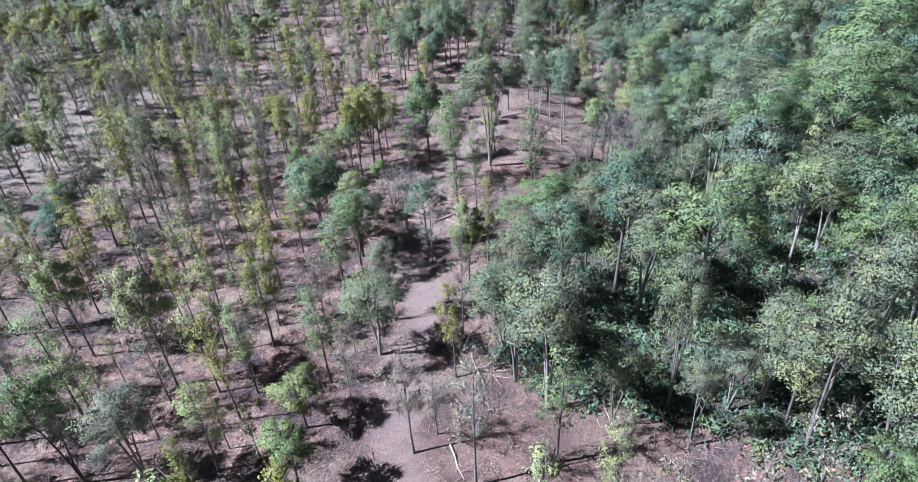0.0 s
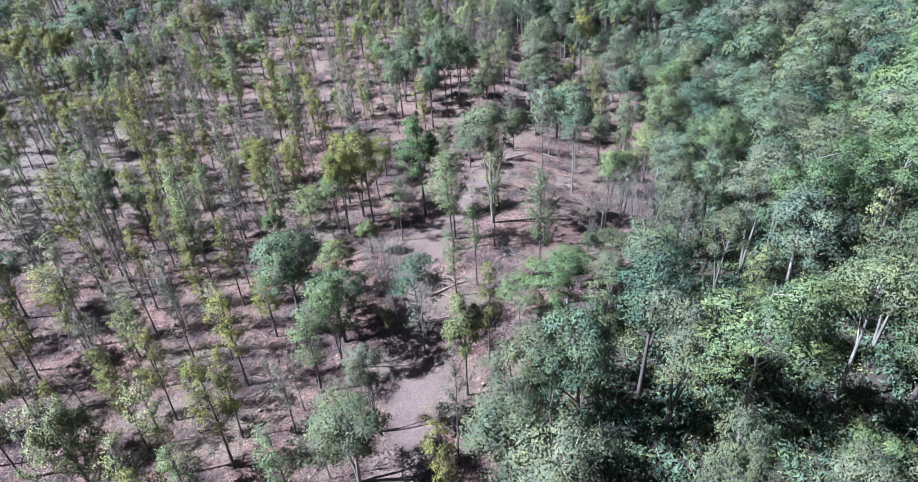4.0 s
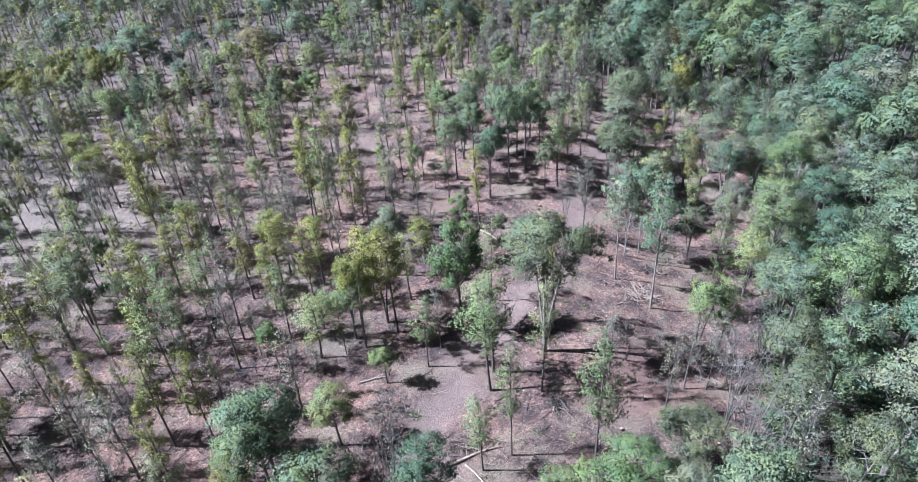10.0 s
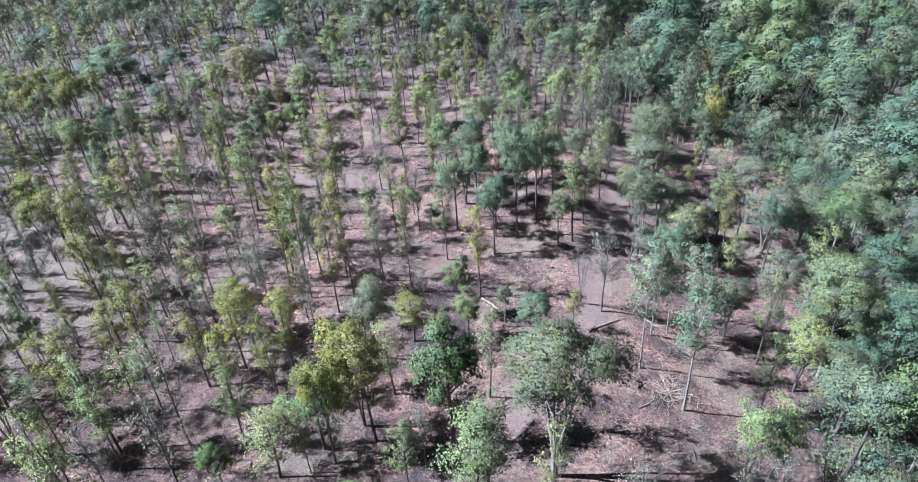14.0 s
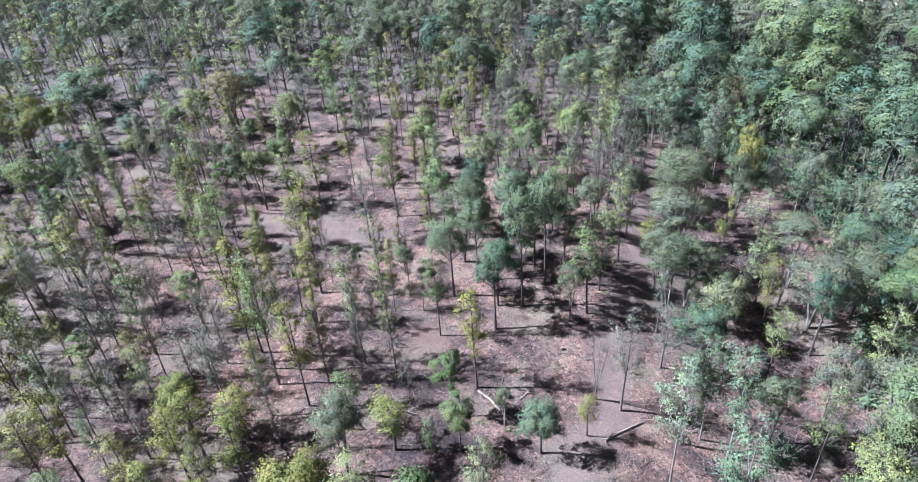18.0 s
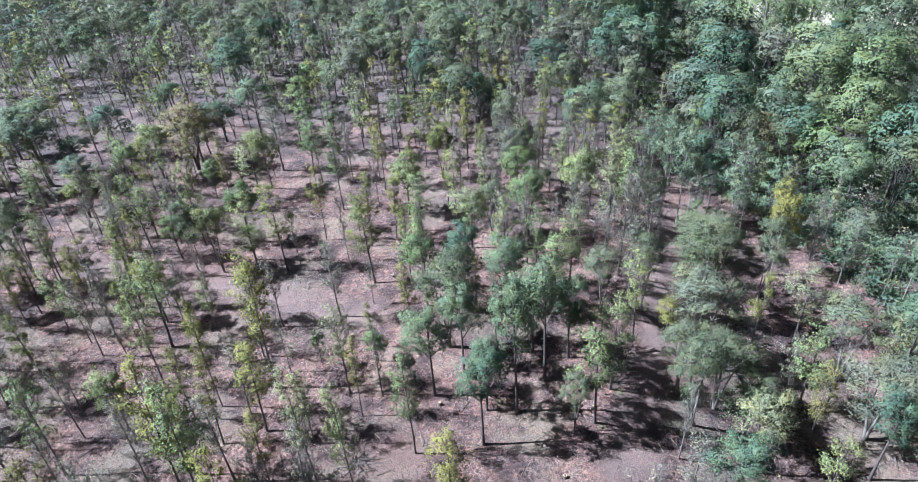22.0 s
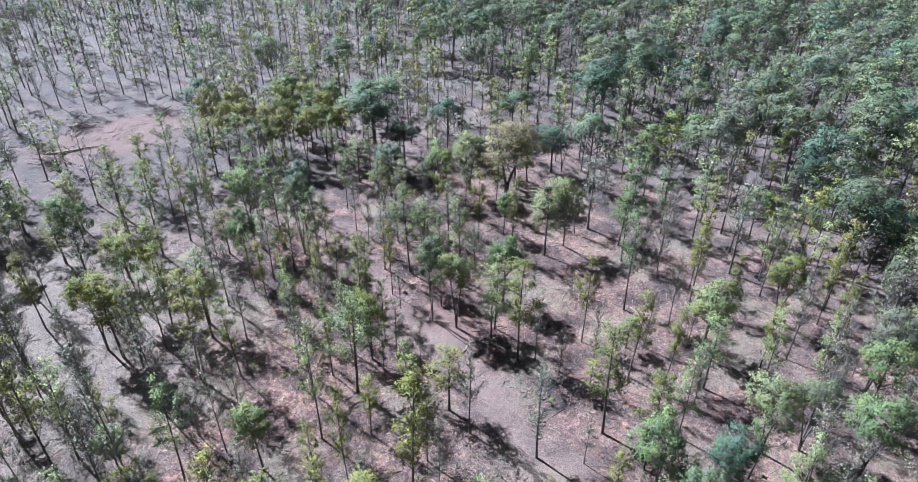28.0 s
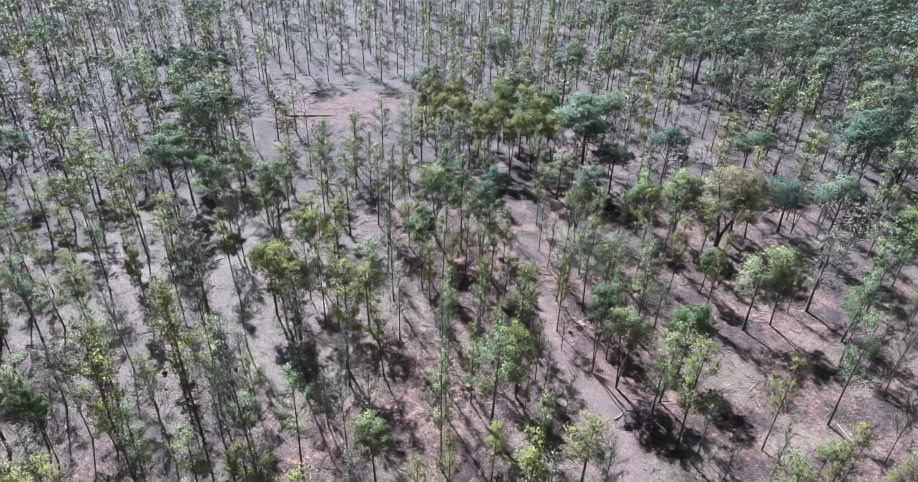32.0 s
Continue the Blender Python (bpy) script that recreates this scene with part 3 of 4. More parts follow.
plant("bare", -44.3, 132.3, 10.6, 2.3)
plant("golden", -25.8, 118.3, 11.4, 4.0)
plant("bare", -21.1, 153.1, 11.1, 1.6)
plant("bare", -11.9, 157.9, 8.6, 1.6)
plant("bare", -17.2, 166.3, 7.4, 1.8)
plant("gum", -50.5, 155.8, 8.6, 3.6)
plant("bare", -53.5, 152.4, 9.1, 2.9)
plant("golden", -29.1, 124.7, 10.3, 1.8)
plant("bare", -21.6, 132.0, 10.1, 1.7)
plant("bare", -14.3, 124.6, 6.7, 1.6)
plant("bare", -33.1, 120.0, 7.8, 2.1)
plant("bare", -8.6, 127.1, 5.6, 1.6)
plant("bare", -42.6, 120.2, 7.4, 2.0)
plant("golden", -47.0, 127.0, 10.7, 2.3)
plant("golden", -0.7, 114.8, 13.2, 3.3)
plant("oak", 0.4, 124.5, 12.5, 5.0)
plant("oak", 4.4, 137.5, 11.2, 5.3)
plant("silver", 8.9, 126.9, 8.4, 3.4)
plant("gum", 10.9, 128.2, 12.5, 4.2)
plant("silver", 20.6, 130.5, 12.5, 5.5)
plant("bare", 18.8, 121.2, 9.1, 3.5)
plant("bare", 13.9, 113.6, 13.0, 3.8)
plant("snag", 11.4, 114.6, 9.2, 4.0)
plant("silver", 19.4, 110.8, 12.5, 3.5)
plant("pole", 21.5, 112.0, 13.2, 2.9)
plant("oak", 22.8, 121.7, 10.2, 5.7)
plant("bare", 31.0, 135.9, 10.5, 2.7)
plant("gum", 32.3, 135.4, 11.6, 4.4)
plant("silver", 28.6, 113.5, 8.5, 4.4)
plant("gum", 30.7, 123.3, 9.9, 3.3)
plant("bare", 25.8, 116.1, 9.6, 1.8)
plant("silver", 33.7, 115.3, 12.5, 5.1)
plant("silver", 43.5, 134.8, 9.7, 7.6)
plant("oak", 36.7, 127.6, 12.5, 4.6)
plant("golden", 10.4, 109.6, 5.8, 2.1)
plant("oak", 6.1, 106.9, 6.8, 4.3)
plant("silver", 2.6, 109.2, 6.3, 2.1)
plant("golden", 19.6, 143.7, 5.5, 3.1)
plant("bare", 22.6, 147.7, 9.8, 3.1)
plant("gum", 34.9, 146.3, 11.0, 4.4)
plant("pole", 42.2, 155.6, 10.1, 2.7)
plant("pole", 48.1, 156.0, 9.4, 2.6)
plant("pole", 50.0, 155.0, 9.4, 2.6)
plant("gum", 41.2, 122.7, 11.4, 4.1)
plant("oak", 49.0, 137.4, 11.4, 5.1)
plant("pole", 34.2, 156.8, 9.3, 3.3)
plant("bare", 28.2, 140.8, 7.1, 3.4)
plant("oak", -2.7, 133.7, 12.4, 5.2)
plant("oak", 8.3, 136.9, 11.1, 4.7)
plant("silver", 12.1, 144.7, 10.1, 4.6)
plant("oak", 1.1, 143.6, 11.3, 5.7)
plant("gum", 6.6, 145.9, 10.2, 4.8)
plant("oak", -4.9, 143.3, 10.8, 4.3)
plant("oak", 0.3, 128.6, 9.9, 4.0)
plant("golden", -64.0, 99.2, 8.9, 2.9)
plant("gum", -69.2, 100.9, 12.4, 3.1)
plant("golden", -45.6, 109.0, 17.5, 3.1)
plant("golden", -41.7, 103.5, 18.5, 3.4)
plant("bare", -43.0, 106.7, 12.5, 2.5)
plant("bare", -47.5, 100.0, 11.4, 2.1)
plant("bare", -39.1, 111.3, 14.2, 2.9)
plant("golden", -54.7, 120.0, 11.0, 3.2)
plant("golden", -57.5, 119.0, 11.0, 4.3)
plant("golden", -56.6, 107.5, 10.0, 2.9)
plant("leafy", -63.8, 105.1, 9.5, 2.2)
plant("bare", -47.0, 123.4, 9.0, 3.1)
plant("golden", -54.3, 127.5, 8.9, 3.9)
plant("gum", -38.6, 108.5, 8.2, 3.2)
plant("golden", -84.6, 134.0, 8.8, 3.4)
plant("gum", -69.8, 134.6, 11.7, 2.7)
plant("broad_gum", -67.3, 140.3, 11.2, 5.6)
plant("golden", -67.4, 136.6, 7.1, 3.1)
plant("oak", -75.8, 167.7, 14.8, 11.5)
plant("oak", -88.5, 176.9, 8.6, 7.0)
plant("oak", -68.5, 193.3, 8.3, 6.6)
plant("rust", -54.5, 176.5, 9.7, 11.8)
plant("leafy", -88.0, 111.0, 12.4, 5.5)
plant("gum", -88.7, 101.6, 8.3, 3.7)
plant("gum", -82.2, 93.9, 9.0, 3.8)
plant("golden", -73.6, 108.1, 9.1, 3.8)
plant("golden", -72.6, 120.8, 9.4, 3.2)
plant("golden", -70.0, 124.8, 8.6, 3.6)
plant("golden", -67.8, 127.3, 8.6, 3.6)
plant("golden", -75.3, 97.1, 8.1, 2.9)
plant("gum", -72.8, 92.9, 9.4, 2.7)
plant("gum", -60.2, 95.4, 11.6, 3.3)
plant("golden", -59.3, 92.7, 9.5, 2.3)
plant("golden", -78.9, 120.2, 7.2, 4.1)
plant("gum", -86.3, 124.7, 9.4, 3.7)
plant("golden", -86.4, 130.0, 11.3, 3.3)
plant("golden", -88.7, 135.1, 10.6, 3.6)
plant("gum", -93.3, 140.7, 10.6, 3.3)
plant("gum", -69.7, 104.2, 8.1, 2.4)
plant("gum", -90.0, 118.5, 7.6, 4.8)
plant("broad_gum", -87.5, 114.1, 4.0, 7.1)
plant("oak", -64.9, 162.0, 9.2, 5.5)
plant("oak", -70.8, 169.7, 8.7, 6.0)
plant("gum", -71.8, 161.1, 7.7, 4.8)
plant("broad_gum", -60.3, 167.3, 9.1, 5.5)
plant("broad_gum", -58.6, 172.5, 10.1, 6.7)
plant("snag", -53.4, 189.0, 7.6, 5.3)
plant("gum", -50.4, 203.0, 6.8, 4.1)
plant("leafy", -44.1, 200.0, 9.2, 5.9)
plant("broad_gum", -108.7, 93.2, 6.8, 5.6)
plant("oak", -95.2, 90.7, 10.5, 4.7)
plant("golden", -93.3, 98.8, 9.8, 4.3)
plant("broad_golden", -91.8, 104.9, 5.6, 4.5)
plant("golden", -63.4, 96.8, 6.9, 2.6)
plant("bare", -52.6, 95.0, 7.3, 2.2)
plant("leafy", -45.9, 97.4, 9.2, 2.4)
plant("golden", -45.7, 102.0, 6.0, 2.2)
plant("golden", -46.7, 114.2, 7.6, 2.0)
plant("golden", -49.4, 105.4, 7.5, 2.4)
plant("bare", -51.5, 113.7, 6.3, 2.2)
plant("oak", -131.6, 107.7, 9.6, 4.0)
plant("oak", -132.8, 110.3, 9.7, 4.1)
plant("oak", -130.3, 112.6, 9.8, 3.9)
plant("oak", -131.8, 115.1, 9.8, 4.2)
plant("oak", -129.5, 117.7, 9.2, 4.0)
plant("oak", -131.2, 120.6, 9.1, 3.9)
plant("oak", -136.1, 114.3, 9.7, 4.3)
plant("gum", -137.1, 105.1, 8.7, 4.1)
plant("gum", -134.2, 102.5, 7.9, 4.0)
plant("gum", -93.5, 145.9, 10.7, 4.4)
plant("golden", -88.3, 145.6, 10.4, 4.3)
plant("broad_golden", -91.0, 149.1, 10.6, 4.5)
plant("gum", -86.0, 149.2, 10.4, 4.3)
plant("broad_golden", -91.0, 153.3, 10.7, 4.6)
plant("leafy", -83.0, 151.6, 10.3, 4.3)
plant("broad_golden", -87.3, 155.0, 10.6, 4.5)
plant("broad_golden", -83.4, 155.3, 10.4, 4.4)
plant("broad_golden", -88.3, 159.1, 10.7, 4.7)
plant("broad_golden", -80.9, 157.7, 10.3, 4.4)
plant("gum", -85.7, 161.7, 10.7, 4.6)
plant("broad_golden", -81.3, 161.6, 10.4, 4.5)
plant("broad_golden", -85.4, 165.4, 10.7, 4.7)
plant("broad_golden", -79.7, 164.4, 10.4, 4.5)
plant("broad_golden", -97.5, 149.9, 11.0, 4.7)
plant("broad_golden", -96.7, 154.0, 11.1, 4.8)
plant("gum", -93.5, 158.2, 11.0, 4.7)
plant("broad_golden", -92.8, 162.4, 11.1, 4.9)
plant("broad_golden", -90.9, 165.9, 11.0, 4.9)
plant("broad_gum", -88.6, 168.8, 11.0, 5.0)
plant("bare", -86.3, 142.0, 10.2, 4.1)
plant("bare", -80.6, 146.7, 10.0, 4.1)
plant("gum", -56.5, 128.3, 10.9, 3.8)
plant("golden", -49.4, 123.7, 13.8, 3.5)
plant("gum", -47.1, 111.0, 11.4, 3.4)
plant("bare", -38.6, 113.1, 18.9, 3.6)
plant("leafy", -43.2, 113.2, 5.3, 3.5)
plant("gum", -40.0, 104.6, 11.0, 3.0)
plant("bare", -37.4, 104.5, 9.2, 2.5)
plant("golden", -25.4, 115.6, 17.8, 3.5)
plant("gum", -21.9, 113.5, 17.2, 3.5)
plant("golden", -17.6, 110.8, 14.4, 2.8)
plant("bare", -27.5, 111.3, 10.0, 3.0)
plant("bare", -30.2, 111.5, 10.4, 2.7)
plant("bare", -34.9, 113.5, 10.6, 2.8)
plant("gum", -13.4, 117.5, 15.7, 2.9)
plant("bare", -12.9, 114.7, 12.5, 2.5)
plant("gum", -9.7, 116.6, 15.3, 2.3)
plant("bare", -16.6, 114.3, 11.1, 2.6)
plant("gum", -12.1, 108.1, 7.9, 2.9)
plant("leafy", -2.7, 110.7, 9.0, 3.2)
plant("oak", -5.3, 130.2, 11.8, 5.3)
plant("snag", 35.4, 136.3, 11.4, 5.1)
plant("broad_golden", -63.4, 159.3, 7.1, 5.2)
plant("rust", -54.9, 179.0, 11.1, 8.3)
plant("oak", -54.4, 187.5, 8.3, 6.6)
plant("gum", -12.5, 161.1, 9.4, 4.1)
plant("leafy", -15.2, 165.3, 10.4, 6.6)
plant("broad_gum", -4.7, 157.2, 9.4, 5.2)
plant("silver", -2.2, 160.0, 9.0, 5.1)
plant("broad_golden", -12.0, 177.0, 9.7, 5.2)
plant("golden", -21.9, 105.8, 7.2, 3.8)
plant("broad_golden", -27.8, 105.9, 8.0, 5.0)
plant("golden", -7.5, 106.0, 7.1, 4.0)
plant("leafy", -1.3, 106.6, 7.0, 3.5)
plant("broad_gum", 26.1, 126.6, 10.1, 5.3)
plant("silver", 23.3, 133.5, 10.4, 7.3)
plant("oak", 25.5, 130.2, 8.7, 5.5)
plant("silver", 37.9, 132.4, 11.1, 8.2)
plant("tulip", 45.5, 129.3, 13.1, 6.6)
plant("silver", 22.1, 139.8, 13.1, 8.5)
plant("golden", -36.6, 112.5, 7.5, 3.2)
plant("gum", -38.2, 68.4, 14.5, 4.0)
plant("bare", -32.1, 66.0, 10.3, 3.0)
plant("bare", -28.5, 70.0, 11.1, 3.5)
plant("golden", -26.9, 73.8, 13.5, 3.0)
plant("bare", -30.1, 73.6, 9.1, 2.3)
plant("gum", -27.3, 77.8, 17.5, 3.4)
plant("bare", -31.1, 79.1, 10.3, 2.7)
plant("golden", -40.9, 78.1, 17.3, 3.6)
plant("bare", -38.1, 79.6, 12.8, 2.8)
plant("gum", -39.8, 81.5, 15.3, 3.0)
plant("bare", -29.2, 82.4, 11.5, 2.8)
plant("gum", -31.2, 86.3, 11.1, 3.0)
plant("gum", -52.6, 85.9, 13.6, 3.7)
plant("golden", -45.6, 91.1, 12.1, 3.7)
plant("golden", -40.4, 92.1, 10.5, 3.2)
plant("gum", -47.5, 96.6, 10.8, 3.1)
plant("gum", -51.2, 102.0, 11.2, 3.2)
plant("bare", -26.1, 89.3, 13.8, 3.3)
plant("gum", -20.6, 89.5, 10.6, 3.0)
plant("golden", -17.8, 67.8, 8.8, 3.0)
plant("oak", -15.4, 69.8, 13.1, 7.0)
plant("bare", -15.6, 77.9, 11.7, 3.4)
plant("oak", -10.2, 66.2, 10.2, 7.1)
plant("leafy", -11.1, 74.6, 7.4, 4.4)
plant("snag", -6.3, 74.2, 8.6, 5.1)
plant("oak", -2.1, 67.5, 9.6, 5.3)
plant("leafy", -8.3, 83.0, 5.4, 3.1)
plant("leafy", -1.2, 91.7, 14.8, 6.4)
plant("umbrella", 8.0, 88.7, 18.3, 10.2)
plant("gum", 4.7, 74.4, 14.0, 2.4)
plant("gum", 2.2, 72.6, 9.6, 2.6)
plant("gum", 2.4, 82.4, 13.7, 4.5)
plant("gum", 12.0, 73.1, 15.9, 3.8)
plant("pole", 21.1, 99.2, 17.0, 4.7)
plant("pole", 17.4, 104.6, 17.1, 4.2)
plant("pole", 23.8, 110.4, 14.0, 4.6)
plant("bare", 19.2, 80.3, 10.0, 3.0)
plant("bare", 21.9, 84.3, 8.8, 2.9)
plant("bare", 24.1, 84.3, 10.4, 2.8)
plant("snag", 24.0, 77.8, 13.7, 6.2)
plant("broad_golden", -10.1, 93.1, 13.8, 6.0)
plant("broad_gum", -13.2, 90.1, 9.3, 6.0)
plant("golden", -19.7, 100.5, 10.6, 3.4)
plant("gum", -16.3, 86.6, 9.0, 4.5)
plant("gum", -8.0, 97.5, 9.7, 3.6)
plant("golden", -12.5, 97.4, 8.9, 4.3)
plant("silver", 20.0, 73.9, 6.9, 6.4)
plant("tulip", 14.6, 69.7, 7.5, 6.2)
plant("snag", 23.2, 70.0, 9.5, 5.5)
plant("silver", 28.8, 76.5, 10.4, 6.3)
plant("tulip", 8.8, 67.1, 5.4, 5.2)
plant("gum", 26.7, 90.7, 10.8, 3.7)
plant("broad_gum", 33.9, 105.0, 10.3, 5.8)
plant("broad_golden", -59.5, 118.2, 10.3, 4.8)
plant("broad_gum", -74.6, 121.3, 11.5, 5.0)
plant("broad_golden", -63.9, 123.8, 10.6, 4.5)
plant("golden", -25.0, 103.0, 9.3, 3.9)
plant("golden", -24.1, 94.8, 9.7, 3.2)
plant("golden", -28.0, 97.4, 9.9, 3.3)
plant("gum", -31.2, 93.5, 9.7, 3.2)
plant("golden", -38.1, 98.6, 10.1, 3.5)
plant("bare", -42.1, 97.1, 9.1, 3.1)
plant("bare", -52.7, 97.5, 8.3, 3.1)
plant("broad_gum", -31.9, 35.7, 13.1, 5.2)
plant("silver", -26.4, 35.2, 11.5, 5.6)
plant("bare", -26.3, 42.8, 11.7, 3.0)
plant("broad_gum", -27.3, 46.4, 14.7, 5.7)
plant("gum", -35.5, 43.6, 12.3, 4.5)
plant("broad_gum", -37.4, 51.5, 13.5, 5.0)
plant("golden", -40.4, 62.3, 11.8, 3.5)
plant("golden", -39.7, 58.6, 9.4, 2.8)
plant("gum", -51.7, 69.5, 12.2, 4.1)
plant("gum", -22.8, 45.0, 11.8, 3.1)
plant("gum", -23.4, 50.7, 12.1, 3.3)
plant("golden", -18.5, 50.8, 13.6, 3.3)
plant("golden", -19.4, 60.6, 11.9, 3.5)
plant("gum", -20.7, 35.8, 10.3, 3.4)
plant("leafy", -13.7, 39.8, 7.2, 4.8)
plant("leafy", -13.3, 33.0, 8.7, 4.7)
plant("bare", -9.5, 40.8, 10.7, 2.5)
plant("silver", -7.3, 48.3, 10.3, 7.6)
plant("bare", -4.0, 36.1, 12.4, 3.4)
plant("bare", -1.9, 37.8, 7.5, 2.4)
plant("bare", 1.1, 32.4, 14.8, 4.0)
plant("gum", 8.0, 33.9, 12.9, 3.7)
plant("silver", -5.9, 53.6, 11.2, 4.0)
plant("bare", -1.6, 63.3, 9.9, 3.3)
plant("leafy", 2.5, 57.1, 12.4, 4.3)
plant("snag", -4.4, 67.7, 13.4, 5.1)
plant("bare", -13.6, 54.1, 9.4, 2.7)
plant("silver", 19.5, 34.5, 11.0, 3.2)
plant("tulip", 25.2, 48.6, 19.4, 10.1)
plant("silver", 19.8, 51.1, 17.0, 7.0)
plant("silver", 27.4, 38.2, 12.6, 6.4)
plant("silver", 29.2, 33.5, 16.8, 7.4)
plant("silver", 32.7, 29.7, 15.5, 8.5)
plant("silver", 5.8, 43.4, 15.3, 7.5)
plant("silver", 8.2, 39.5, 17.2, 7.5)
plant("silver", 5.2, 47.4, 11.1, 6.9)
plant("silver", 18.9, 38.4, 17.6, 4.5)
plant("silver", 13.5, 37.0, 9.9, 4.7)
plant("oak", 11.7, 50.2, 16.4, 7.2)
plant("tulip", 36.1, 53.0, 18.3, 8.6)
plant("tulip", 40.4, 46.8, 17.6, 8.0)
plant("tulip", 47.0, 49.7, 15.5, 8.4)
plant("silver", 24.1, 37.8, 9.2, 5.1)
plant("gum", 28.3, 35.5, 11.0, 4.2)
plant("oak", 18.5, 55.2, 17.4, 7.6)
plant("leafy", 12.4, 65.2, 9.9, 6.5)
plant("snag", 9.2, 58.5, 9.6, 5.1)
plant("snag", 24.2, 73.7, 13.6, 8.2)
plant("gum", -37.1, 36.1, 13.3, 3.5)
plant("golden", -44.5, 48.6, 10.0, 3.8)
plant("oak", -14.7, 67.6, 13.2, 6.1)
plant("broad_gum", -9.9, 62.0, 11.3, 5.2)
plant("gum", -11.8, 58.9, 10.4, 3.8)
plant("golden", -42.8, 72.5, 8.0, 4.4)
plant("oak", 3.3, 128.8, 17.1, 5.3)
plant("oak", 5.9, 133.4, 16.1, 5.6)
plant("silver", -4.8, 137.3, 13.3, 6.7)
plant("broad_gum", -8.7, 144.5, 11.6, 5.2)
plant("umbrella", 25.1, 149.4, 14.6, 9.0)
plant("broad_golden", 35.1, 159.8, 13.9, 5.0)
plant("silver", 37.6, 140.4, 11.4, 7.3)
plant("oak", 27.0, 172.3, 15.0, 8.4)
plant("gum", 16.7, 162.1, 16.2, 4.6)
plant("broad_gum", 9.5, 163.9, 12.4, 5.6)
for kind, x, y, h, w in (("bare", 14.6, 153.2, 14.5, 3.8), ("bare", 16.8, 157.4, 15.0, 4.2), ("gum", 13.4, 158.6, 15.8, 4.4), ("bare", 12.6, 150.3, 13.0, 3.8), ("bare", 11.0, 166.0, 14.2, 4.0), ("gum", 14.8, 166.5, 15.5, 4.4),
                         ("bare", 17.8, 168.0, 15.0, 4.0), ("bare", 9.6, 155.5, 12.6, 3.8), ("gum", 8.4, 150.0, 11.8, 3.8), ("pole", 22.0, 171.0, 15.8, 4.0), ("pole", 24.2, 169.6, 16.2, 4.2), ("pole", 26.0, 171.0, 15.0, 3.8), ("pole", 20.6, 175.5, 15.5, 4.0),
                         ("pole", 29.6, 169.4, 15.6, 4.2), ("pole", 31.8, 166.8, 15.0, 4.0), ("pole", 33.2, 168.8, 16.0, 4.2), ("pole", 36.0, 165.0, 15.2, 4.0), ("silver", 31.8, 152.2, 14.5, 4.6)):
    plant(kind, x, y, h, w)
plant("broad_gum", 2.7, 160.8, 10.7, 5.9)
plant("gum", -48.3, 93.5, 11.4, 4.4)
plant("gum", -37.8, 87.5, 10.6, 3.5)
plant("gum", -32.6, 88.2, 12.4, 3.4)
plant("broad_golden", -11.7, 88.5, 13.1, 4.7)
plant("golden", -8.6, 91.4, 13.5, 3.8)
plant("gum", -17.4, 91.6, 4.2, 3.6)
plant("golden", -25.1, 100.3, 10.0, 3.3)
plant("golden", -34.3, 98.7, 13.1, 3.3)
plant("bare", -59.2, 111.1, 12.6, 3.2)
plant("gum", 2.6, 85.1, 13.6, 4.6)
plant("broad_gum", 23.8, 89.0, 11.9, 5.1)
plant("silver", 40.1, 114.6, 11.5, 8.2)
plant("snag", 30.4, 88.6, 8.5, 5.1)
plant("silver", 35.7, 98.5, 10.5, 7.3)
plant("oak", 42.7, 104.0, 13.0, 6.1)


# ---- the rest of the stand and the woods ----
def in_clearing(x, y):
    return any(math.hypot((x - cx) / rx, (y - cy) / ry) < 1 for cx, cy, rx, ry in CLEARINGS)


def in_view(x, y):
    """Whether a place lies inside the ground that the flight overlooks, with a margin."""
    hull = ((-60, 14), (-250, 45), (-275, 165), (-180, 365), (-50, 400), (70, 345), (115, 300), (140, 160), (62, 16))
    inside = x > -52 or y > 84 + 0.16 * (x + 50)
    for (ax, ay), (bx, by) in zip(hull, hull[1:] + hull[:1]):
        inside = inside and (bx - ax) * (y - ay) - (by - ay) * (x - ax) < 0
    return inside


CELLS = {}
for x, y in standing:
    CELLS.setdefault((int(x // 4), int(y // 4)), []).append((x, y))


def free(x, y, gap):
    i, j = int(x // 4), int(y // 4)
    return all(math.hypot(x - a, y - b) >= gap for di in (-1, 0, 1) for dj in (-1, 0, 1) for a, b in CELLS.get((i + di, j + dj), ()))


def take(x, y):
    CELLS.setdefault((int(x // 4), int(y // 4)), []).append((x, y))


FAR = {k: [] for k in KINDS}


def near_path(x, y):
    """Metres from the flight's line over the ground."""
    return math.hypot(x - 2, y - min(max(y, 0), 118))


def settle(kind, x, y, height, width, single):
    take(x, y)
    if single:
        plant(kind, x, y, height, width)
    else:
        FAR[kind].append((x, y, height, width))


